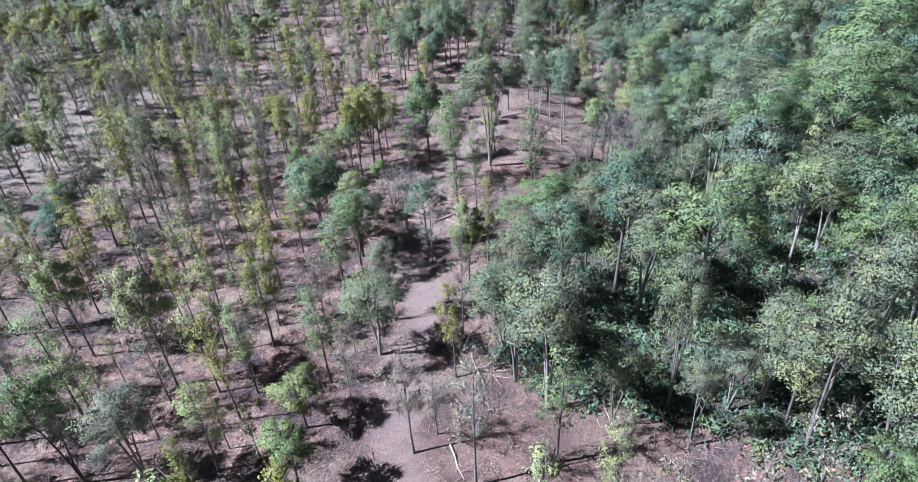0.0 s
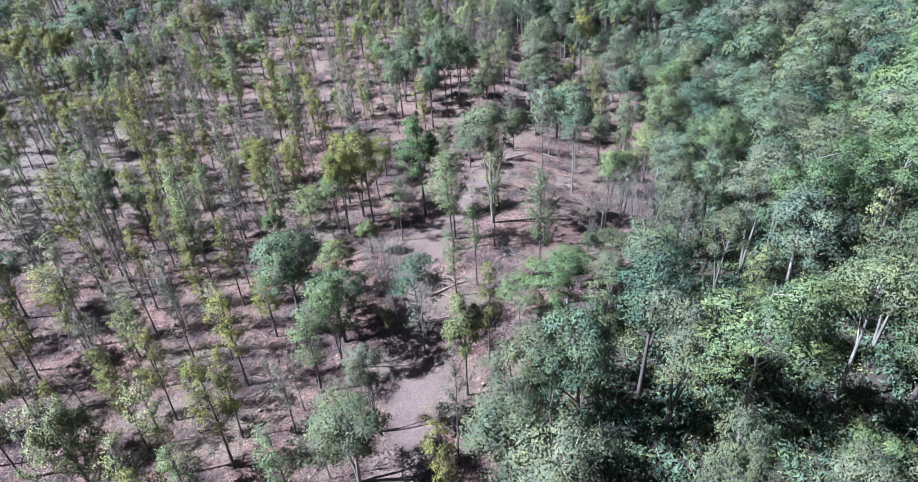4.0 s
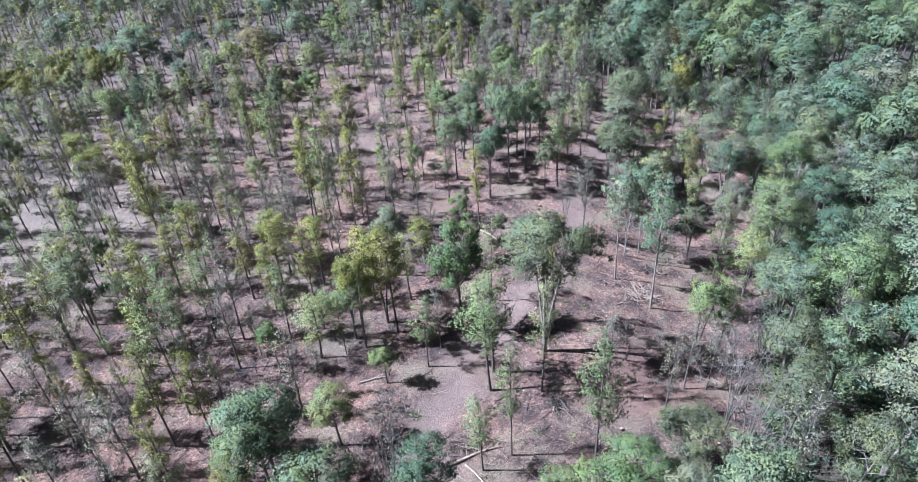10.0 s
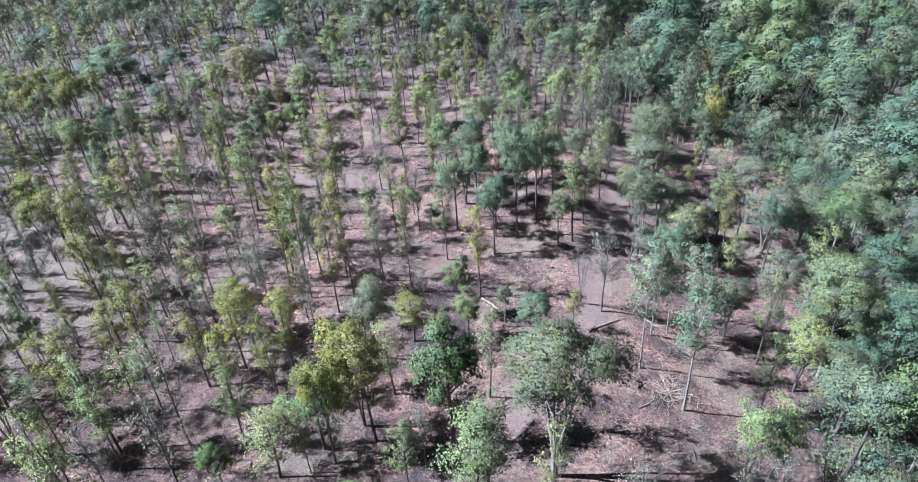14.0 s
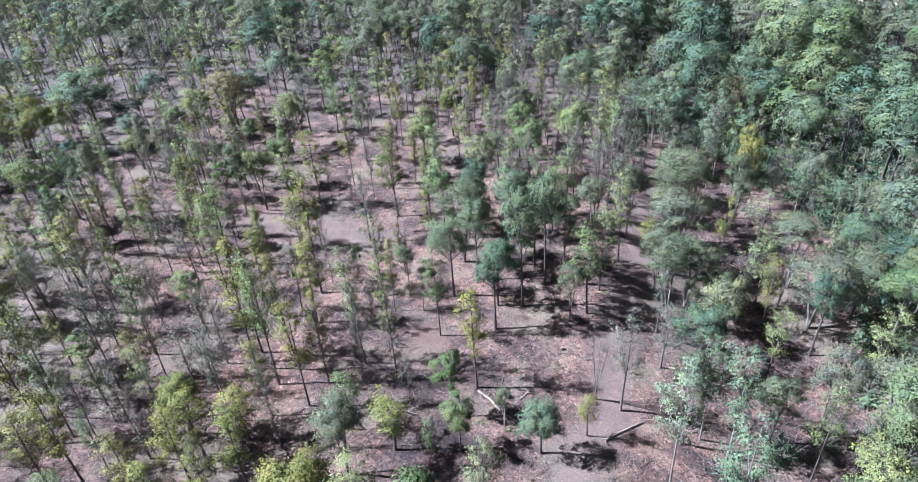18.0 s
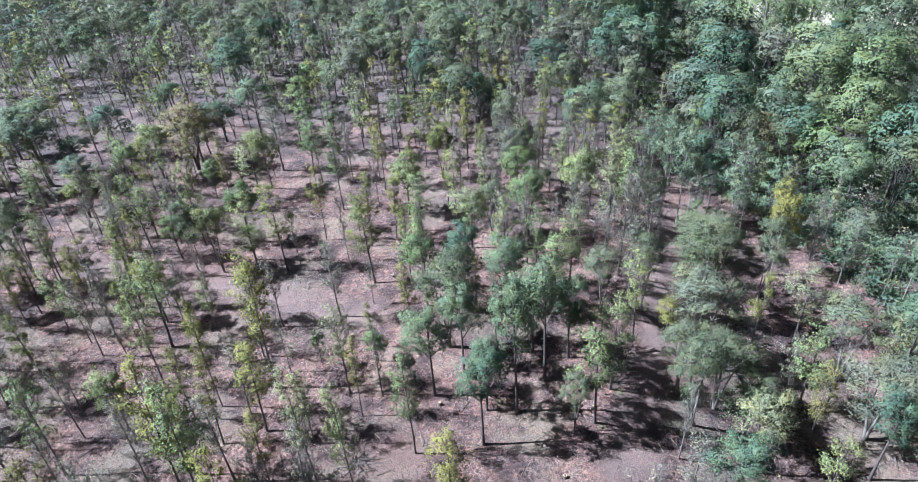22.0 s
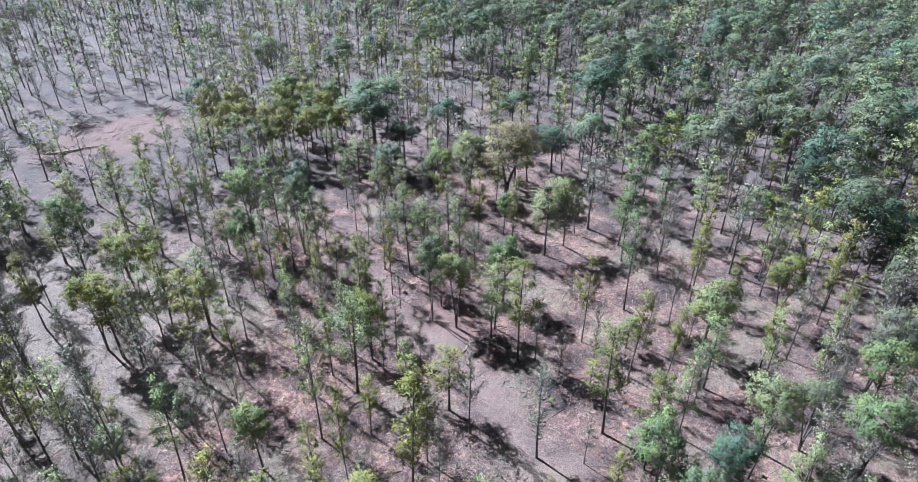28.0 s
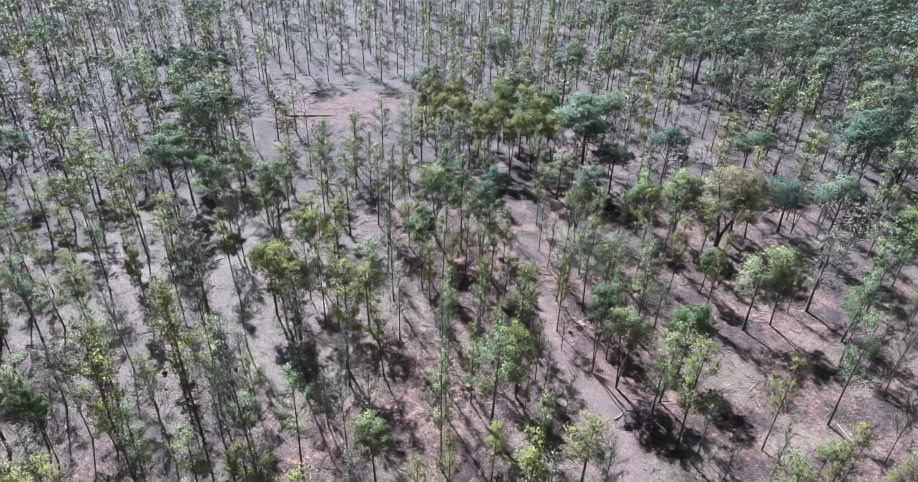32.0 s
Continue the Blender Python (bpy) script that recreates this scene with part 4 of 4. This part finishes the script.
# young stand, in loose rows
row = -270.0
while row < 60:
    y = -25.0
    while y < 400:
        px, py = row + dice.gauss(0, 1.0), y + dice.gauss(0, 1.4)
        y += 4.1
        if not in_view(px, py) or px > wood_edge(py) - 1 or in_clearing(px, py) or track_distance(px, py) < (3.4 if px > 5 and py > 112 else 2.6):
            continue
        old = float(step(165, 215, py + 0.25 * px))
        seen = (-84 if 84 < py < 176 else -62) < px < (48 if 100 < py < 168 else 30) and 28 < py < 182
        open_ground = math.hypot((px + 146) / 30, (py - 146) / 18) < 1
        if open_ground and dice.random() < 0.35:
            continue
        if not free(px, py, (4.7 if px > -18 and py < 128 else 3.8 if px > 2 and py < 168 else 4.6 if px > -37 and py > 148 else 3.1) if seen else 3.4):
            continue
        kind = dice.choices(("gum", "golden", "bare", "oak", "silver", "leafy"), (25 - 6 * old, 22 - 16 * old, 36 - 8 * old, 3 + 13 * old, 2 + 26 * old, 3))[0]
        if open_ground:
            kind = dice.choice(("bare", "bare", "gum"))
        k = KINDS[kind]
        s = dice.uniform(0.8, 1.15) * (1 + 0.12 * old)
        settle(kind, px, py, k[0] * s, k[1] * s * (dice.uniform(0.75, 1.05) if seen else dice.uniform(1.0, 1.3)), seen)
    row += 3.7

# close-grown part of the young stand
for _ in range(500):
    px, py = dice.uniform(-32, 30), dice.uniform(146, 215)
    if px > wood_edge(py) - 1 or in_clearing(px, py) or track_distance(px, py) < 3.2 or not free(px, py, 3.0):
        continue
    kind = dice.choices(("gum", "bare", "golden", "silver"), (30, 40, 16, 8))[0]
    k = KINDS[kind]
    s = dice.uniform(0.75, 1.1)
    settle(kind, px, py, k[0] * s, k[1] * s * 0.9, py < 182)

for _ in range(160):
    px, py = dice.uniform(-62, -40), dice.uniform(134, 160)
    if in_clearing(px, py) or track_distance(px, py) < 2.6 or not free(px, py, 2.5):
        continue
    kind = dice.choices(("gum", "golden", "bare"), (30, 40, 20))[0]
    k = KINDS[kind]
    s = dice.uniform(0.7, 1.0)
    settle(kind, px, py, k[0] * s, k[1] * s * 0.8, True)

# thin saplings left between the rows
for _ in range(300):
    px, py = dice.uniform(-40, -2), dice.uniform(36, 182)
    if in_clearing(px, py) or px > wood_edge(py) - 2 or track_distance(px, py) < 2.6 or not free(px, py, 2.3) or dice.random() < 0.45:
        continue
    kind = dice.choice(("bare", "bare", "golden", "gum"))
    k = KINDS[kind]
    s = dice.uniform(0.45, 0.75)
    settle(kind, px, py, k[0] * s, k[1] * s * 0.8, True)

# extra trees where the stand grows closer together
for _ in range(1500):
    px, py = dice.uniform(-200, 50), dice.uniform(120, 380)
    close = step(170, 225, py + 0.2 * px)
    if dice.random() > close or px > wood_edge(py) or not in_view(px, py) or track_distance(px, py) < 3.6 or not free(px, py, 3.4):
        continue
    kind = dice.choices(("gum", "bare", "oak", "silver", "golden"), (26, 24, 14, 30, 8))[0]
    k = KINDS[kind]
    s = dice.uniform(0.9, 1.25)
    settle(kind, px, py, k[0] * s, k[1] * s, False)

# closed woods
for _ in range(26000):
    px, py = dice.uniform(-150, 135), dice.uniform(-10, 395)
    e = wood_edge(py)
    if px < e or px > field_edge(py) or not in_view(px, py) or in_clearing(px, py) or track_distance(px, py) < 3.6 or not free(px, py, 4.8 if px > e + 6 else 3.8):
        continue
    inner = px > e + 6
    kind = dice.choices(("oak", "silver", "tulip", "gum", "leafy", "bare", "rust"), (44, 28, 10, 6, 6, 10, 0.4) if inner else (18, 30, 12, 18, 7, 15, 0))[0]
    k = KINDS[kind]
    s = dice.uniform(0.72, 1.25) * (1.12 if inner else 0.95) * (1.18 if py > 205 else 1.0)
    settle(kind, px, py, k[0] * s, k[1] * s * (1.2 if inner and not near_path(px, py) < 45 else 1.0), 20 < py < 145 and near_path(px, py) < 55)

# trees leaning in over the far track
for kind, x, y, h, w in (("gum", 12.6, 133.0, 12.0, 3.6), ("silver", 19.6, 134.6, 11.0, 4.4), ("gum", 15.4, 140.2, 13.0, 3.6), ("bare", 21.8, 141.0, 12.4, 3.8), ("silver", 17.0, 147.0, 12.0, 4.4), ("gum", 22.8, 147.4, 12.6, 3.4), ("bare", 17.8, 152.6, 13.4, 3.8), ("gum", 23.2, 154.6, 13.0, 3.6), ("silver", 18.8, 160.2, 13.2, 4.2), ("bare", 24.6, 161.4, 13.0, 3.6)):
    plant(kind, x, y, h, w)


def far_woods(name, kind, spots, share, larger):
    """All far trees of a kind: one mesh of crowns and one of trunks."""
    thing = tagged(new(name), LABELS[kind][0] + ", many far off", "woods", kind="stuff")
    shapes = [tree_shape(kind, 900 + 10 * len(kind) + v, share, larger) for v in range(5)]
    k = KINDS[kind]
    crowns, trunks, tones, normals = [], [], [], []
    for x, y, h, w in spots:
        wood, crown, soft, _ = shapes[dice.randrange(5)]
        a = dice.uniform(0, 6.28)
        spin = np.array(((math.cos(a), math.sin(a), 0), (-math.sin(a), math.cos(a), 0), (0, 0, 1)))
        normals.append(soft @ spin)
        turn = spin * np.array((w / k[1], w / k[1], h / k[0]))
        at = np.array((x, y, float(terrain(x, y))))
        crowns.append((crown[0] @ turn + at, crown[1]))
        trunks.extend((w[0] @ turn + at, w[1]) for w in wood)
        tones.append(np.full(len(crown[0]), dice.random()))
    me = mesh_of("crowns", *join(crowns), FAR_LEAF[kind], True)
    add_float(me, "tone", np.concatenate(tones))
    me.normals_split_custom_set_from_vertices(np.concatenate(normals))
    new("crowns", me).parent = thing
    new("trunks", mesh_of("trunks", *join(trunks), GREY_BARK if kind in ("silver", "tulip") else BARK, True)).parent = thing


for kind, spots in FAR.items():
    slim = KINDS[kind][-1] == "slim"
    for name, low, high, share, larger in (("far_woods", 0, 80, 0.45 if slim else 0.6, 1.42 if slim else 1.35), ("far_woods", 80, 100, 0.3 if slim else 0.45, 1.5), ("distant_woods", 100, 150, 0.2 if slim else 0.36, 1.8 if slim else 1.45), ("horizon_woods", 150, 999, 0.09 if slim else 0.1, 2.2)):
        lot = [s for s in spots if low <= near_path(s[0], s[1]) < high]
        if lot:
            far_woods(name, kind, lot, share, larger)

# ---- lying wood ----
def stick_heap(rng, starts, ways, lengths, radii):
    """Three-sided sticks from arrays, as one pair of arrays."""
    n = len(starts)
    ways = ways / np.linalg.norm(ways, axis=1)[:, None]
    u = np.cross(ways, (0.0, 0.0, 1.0)) + 1e-6
    u /= np.linalg.norm(u, axis=1)[:, None]
    w = np.cross(ways, u)
    verts = []
    for end, taper in ((0.0, 1.0), (1.0, 0.45)):
        for a in (0.5, 2.6, 4.7):
            verts.append(starts + ways * (lengths * end)[:, None] + (math.cos(a) * u + math.sin(a) * w) * (radii * taper)[:, None])
    v = np.stack(verts, 1).reshape(-1, 3)
    k = np.arange(n)[:, None] * 6
    return v, np.concatenate([k + np.array((j, (j + 1) % 3, 3 + (j + 1) % 3, 3 + j)) for j in range(3)])


def strewn(name, label, count, area, length, radius, material, seed):
    """Sticks strewn over the thinned ground."""
    rng = np.random.default_rng(seed)
    x, y = rng.uniform(area[0], area[1], count), rng.uniform(area[2], area[3], count)
    patch = np.sin(x * 0.35 + 2 * np.sin(y * 0.21)) + np.sin(y * 0.4 - x * 0.17) + rng.normal(0, 0.8, count)
    keep = (x < wood_edge(y) + 4) & (track_distance(x, y) > 1.6) & (patch > -0.6)
    x, y = x[keep], y[keep]
    n = len(x)
    a = rng.normal(0, 1.4, n)
    ways = np.stack([np.cos(a), np.sin(a), rng.normal(0, 0.12, n)], 1)
    r = radius * rng.uniform(0.5, 1.6, n)
    starts = np.stack([x, y, terrain(x, y) + 0.04 + r], 1)
    me = mesh_of(name, *stick_heap(rng, starts, ways, length * rng.uniform(0.4, 1.8, n), r), material)
    return tagged(new(name, me), label, "debris", kind="stuff")


strewn("branch_litter", "pale broken branches strewn over the cleared ground", 11000, (-75, 45, 22, 185), 0.9, 0.024, DEAD_WOOD, 41)
strewn("dark_branch_litter", "dark brown broken branches strewn over the ground", 8000, (-75, 45, 22, 185), 1.1, 0.03, BARK, 42)
strewn("branch_litter", "pale thin branches strewn between young trees", 9000, (-62, -12, 90, 182), 0.8, 0.02, DEAD_WOOD, 45)
strewn("branch_litter", "pale broken branches strewn round the far clearing", 1500, (-140, -75, 100, 185), 1.4, 0.05, DEAD_WOOD, 43)


def leaf_litter(count, area, seed):
    """Curled dry leaves and bark flakes that break up the cleared ground."""
    rng = np.random.default_rng(seed)
    x, y = rng.uniform(area[0], area[1], count), rng.uniform(area[2], area[3], count)
    patch = np.sin(x * 0.9 + 2 * np.sin(y * 0.47)) + np.sin(y * 0.8 - x * 0.31) + rng.normal(0, 0.9, count)
    keep = (x < wood_edge(y) + 3) & (track_distance(x, y) > 2.2) & (patch > 0.1)
    x, y = x[keep], y[keep]
    spots = np.stack([x, y, terrain(x, y) + rng.uniform(0.04, 0.16, len(x))], 1)
    me = mesh_of("leaf_litter", *leaf_cards(rng, spots, 0.10), DRY_LEAF)
    add_float(me, "tone", rng.random(3 * len(x)))
    return tagged(new("leaf_litter", me), "dry brown leaf litter and bark flakes on soil", "litter", kind="stuff")


DRY_LEAF = leaf_material("dry_leaves", (0.14, 0.10, 0.085), (0.20, 0.15, 0.13), (0.32, 0.26, 0.22), far=True)
leaf_litter(110000, (-62, 40, 26, 178), 44)


def fallen_log(ax, ay, bx, by, radius=0.11):
    """A felled stem with a few broken limb stubs."""
    length = math.hypot(bx - ax, by - ay)
    rng = np.random.default_rng(int(abs(ax * 37 + ay * 11)))
    line = [(length * t, rng.normal(0, 0.04 * length) * (0 < t < 1), radius * 0.8 + 0.03 * length * t * 0.3) for t in (0, 0.3, 0.65, 1)]
    bits = [tube(line, radius * np.array((1.0, 0.9, 0.7, 0.35)), 7)]
    for t in rng.uniform(0.35, 0.95, 4):
        root = np.array((length * t, 0, radius))
        tip = root + np.array((rng.uniform(0.2, 0.8), rng.normal(0, 0.7), rng.uniform(0.1, 0.6)))
        bits.append(tube((root, (root + tip) / 2, tip), (radius * 0.35, radius * 0.25, radius * 0.08), 4))
    ob = new("fallen_log")
    ob.matrix_world = pose(ax, ay, float(terrain(ax, ay)), 0, -math.degrees(math.atan2(float(terrain(bx, by) - terrain(ax, ay)), length)), math.degrees(math.atan2(by - ay, bx - ax)))
    new("stem", mesh_of("stem", *bits[0], DEAD_WOOD, True)).parent = ob
    for bit in bits[1:]:
        new("limb_stub", mesh_of("limb_stub", *bit, DEAD_WOOD, True)).parent = ob
    return tagged(ob, "pale felled tree stem lying on the dry ground", "log", "felled stems")


fallen_log(-0.8, 36.5, 0.2, 32.8)
fallen_log(-1.1, 48.1, 1.5, 50.0)
fallen_log(1.9, 47.4, 2.9, 42.9)
fallen_log(13.8, 42.5, 13.6, 37.3)
fallen_log(-1.0, 72.9, 3.6, 75.2, 0.15)
fallen_log(0.6, 73.1, 2.7, 70.8)
fallen_log(-1.2, 68.6, 1.2, 69.0)
fallen_log(8.6, 79.7, 9.5, 82.4)
fallen_log(-0.5, 114.2, 3.8, 110.4, 0.13)
fallen_log(16.4, 98.1, 19.0, 100.3, 0.06)
fallen_log(-42.6, 88.4, -40.6, 87.4, 0.16)
fallen_log(-52.8, 93.7, -50.5, 93.7)
fallen_log(12.1, 109.2, 16.1, 112.6, 0.14)
fallen_log(19.0, 113.6, 21.0, 112.5)
fallen_log(18.0, 140.7, 13.7, 138.0)
fallen_log(-22.5, 107.1, -21.2, 106.2)
fallen_log(39.7, 152.9, 44.0, 155.4)
fallen_log(-10.8, 117.3, -8.6, 115.9)
fallen_log(-25.4, 167.1, -22.9, 166.6)
fallen_log(-32.0, 162.0, -33.1, 166.3, 0.07)
fallen_log(-33.9, 146.7, -34.4, 148.8, 0.08)
fallen_log(22.7, 109.2, 24.5, 107.7)
fallen_log(19.4, 79.4, 21.5, 79.7)
fallen_log(3.8, 113.6, 4.8, 114.8)
fallen_log(-11.2, 82.9, -8.7, 83.9)
fallen_log(29.5, 146.3, 32.1, 144.1)
fallen_log(-116.6, 128.1, -112.7, 137.5, 0.2)
fallen_log(-126.2, 135.3, -126.7, 138.9, 0.2)


def brush_pile(x, y, size, seed):
    """A heap of cut branches."""
    rng = np.random.default_rng(seed)
    n = int(70 * size)
    a = rng.uniform(0, 6.28, n)
    starts = np.stack([rng.normal(0, 0.6 * size, n), rng.normal(0, 0.5 * size, n), np.abs(rng.normal(0, 0.28 * size, n)) + 0.05], 1)
    ways = np.stack([np.cos(a), np.sin(a), rng.normal(0.1, 0.3, n)], 1)
    ob = new("brush_pile", mesh_of("brush_pile", *stick_heap(rng, starts, ways, rng.uniform(0.6, 2.2, n), rng.uniform(0.015, 0.05, n)), DEAD_WOOD if seed % 2 else BARK))
    ob.location = (x, y, float(terrain(x, y)))
    return tagged(ob, "heap of cut branches on the cleared ground", "brush pile", "brush piles", "stuff")


for number, (x, y, size) in enumerate(((-1.5, 48.5, 1.0), (1.0, 76.0, 1.2), (9.0, 80.5, 1.0), (-8.0, 110.5, 1.3), (-11.0, 121.0, 1.0), (-31.5, 164.5, 1.5), (-33.0, 150.0, 1.0), (20.0, 101.0, 1.6),
                                       (22.0, 108.0, 1.4), (14.5, 139.5, 1.2), (-28.0, 72.5, 1.0), (-40.0, 88.0, 1.0), (-17.0, 60.0, 1.0), (28.0, 136.0, 1.6), (40.0, 155.0, 1.6), (-20.0, 108.0, 1.1), (-124.0, 137.0, 2.4), (-121.0, 150.0, 2.0), (-112.0, 128.0, 2.0), (4.0, 45.0, 1.1))):
    brush_pile(x, y, size, 60 + number)


CUT_WOOD = plain_material("cut_wood", (0.26, 0.17, 0.1), (0.4, 0.29, 0.18), 12.0)
STUMP_SIDE = tube(((0, 0, -0.1), (0, 0, 0.02), (0, 0, 0.2), (0, 0, 0.32)), (0.26, 0.21, 0.165, 0.16), 9)
STUMP_MESHES = (mesh_of("bark", *STUMP_SIDE, BARK, True), mesh_of("cut_face", *tube(((0, 0, 0.318), (0, 0, 0.324), (0.01, 0, 0.328)), (0.158, 0.12, 0.002), 9), CUT_WOOD))
for _ in range(46):
    x, y = dice.uniform(-55, 28), dice.uniform(33, 170)
    if x > wood_edge(y) - 2 or track_distance(x, y) < 1.8 or not free(x, y, 1.2):
        continue
    stump = new("tree_stump")
    stump.matrix_world = pose(x, y, float(terrain(x, y)), 0, 0, dice.uniform(0, 360)) @ Matrix.Scale(dice.uniform(0.7, 1.25), 4)
    for name, me in zip(("bark", "cut_face"), STUMP_MESHES):
        new(name, me).parent = stump
    tagged(stump, "low cut tree stump with pale orange top", "stump", "cut stumps")


# ---- low growth ----
def low_growth(name, label, kind, spots, seed, leaves=46, leaf=0.13):
    rng = np.random.default_rng(seed)
    pieces, tones = [], []
    for x, y, r in spots:
        n = int(leaves * r * r) + 8
        p = rng.normal(0, 0.42 * r, (n, 3))
        p[:, 2] = np.abs(p[:, 2]) * 0.75 + 0.06
        pieces.append(leaf_cards(rng, p + (x, y, float(terrain(x, y))), leaf))
        tones.append(np.full(3 * n, rng.random()))
    me = mesh_of(name, *join(pieces), FAR_LEAF[kind])
    add_float(me, "tone", np.concatenate(tones))
    return tagged(new(name, me), label, "undergrowth", kind="stuff")


spots = {"gum": [], "bare": []}
for _ in range(1500):
    x, y = dice.uniform(-70, 45), dice.uniform(25, 180)
    if x < wood_edge(y) and track_distance(x, y) > 2.0 and math.sin(x * 0.23) + math.sin(y * 0.19 + x * 0.1) > -0.2:
        spots[dice.choice(("gum", "bare", "bare"))].append((x, y, dice.uniform(0.35, 0.9)))
shade = []
for _ in range(5200):
    y = dice.uniform(18, 190)
    x = float(wood_edge(y)) + dice.uniform(-0.5, 45)
    if x < 85:
        (shade if dice.random() < 0.8 else spots["gum"]).append((x, y, dice.uniform(0.8, 2.0)))
low_growth("weeds", "green low weeds and seedlings among litter", "gum", spots["gum"], 71)
low_growth("dry_weeds", "dry grey-brown weeds among litter", "bare", spots["bare"], 72, 40, 0.11)
low_growth("undergrowth", "dark green undergrowth under the wood's edge", "oak", shade, 73, 14, 0.3)

# ---- beyond the woods ----
hedge_spots = [(64 + 0.9 * i + dice.gauss(0, 0.5), 318 + 0.75 * i + dice.gauss(0, 0.5), dice.uniform(1.3, 2.0)) for i in range(40)]
low_growth("hedge", "long green hedge across the pale field", "oak", hedge_spots, 74, 30, 0.3)


def shed(name, label, x, y, turn, long, wide, high, roof_tones, wall_tones):
    """A low building with a pitched metal roof."""
    thing = new(name)
    thing.matrix_world = pose(x, y, float(terrain(x, y)), 0, 0, turn)
    roofing = plain_material(name + "_roof", *roof_tones, 0.8, 0.4)
    boards = plain_material(name + "_boards", *wall_tones, 2.0)
    slope = 16
    half = wide / 2 / math.cos(radians(slope)) + 0.35
    rise = high + half / 2 * math.sin(radians(slope)) - 0.06
    for part_name, size, at, tip, material in (("wall", (long, 0.15, high), (0, -wide / 2, high / 2), 0, boards), ("wall", (long, 0.15, high), (0, wide / 2, high / 2), 0, boards), ("wall", (0.15, wide - 0.16, high), (-long / 2 + 0.08, 0, high / 2), 0, boards),
                                               ("wall", (0.15, wide - 0.16, high), (long / 2 - 0.08, 0, high / 2), 0, boards), ("roof", (long + 0.6, half, 0.08), (0, -half / 2 * math.cos(radians(slope)), rise), slope, roofing),
                                               ("roof", (long + 0.6, half, 0.08), (0, half / 2 * math.cos(radians(slope)), rise), -slope, roofing), ("ridge", (long + 0.7, 0.3, 0.1), (0, 0, rise + half / 2 * math.sin(radians(slope)) + 0.03), 0, roofing)):
        bm = bmesh.new()
        bmesh.ops.create_cube(bm, size=1.0, matrix=pose(*at, tip) @ Matrix.Diagonal((*size, 1)))
        me = bpy.data.meshes.new(part_name)
        bm.to_mesh(me)
        bm.free()
        me.materials.append(material)
        new(part_name, me).parent = thing
    tagged(thing, label, "shed")


GREY_WALL = ((0.35, 0.33, 0.3), (0.5, 0.48, 0.45))
shed("shed", "low grey shed with blue metal roof beyond woods", 121, 157, 20, 7.6, 3.8, 2.2, ((0.18, 0.33, 0.6), (0.25, 0.42, 0.7)), GREY_WALL)
shed("barn", "white barn with pale metal roof on bright field", 43, 333, 12, 14.0, 8.0, 4.0, ((0.72, 0.72, 0.7), (0.82, 0.82, 0.8)), ((0.7, 0.7, 0.68), (0.8, 0.8, 0.78)))
shed("small_shed", "small shed with dark teal roof beside field", 119, 173, 5, 5.0, 2.6, 2.0, ((0.05, 0.16, 0.16), (0.08, 0.22, 0.21)), GREY_WALL)
shed("small_shed", "small shed with dark teal roof beside field", 100, 296, -10, 5.0, 2.6, 2.0, ((0.05, 0.16, 0.16), (0.08, 0.22, 0.21)), GREY_WALL)
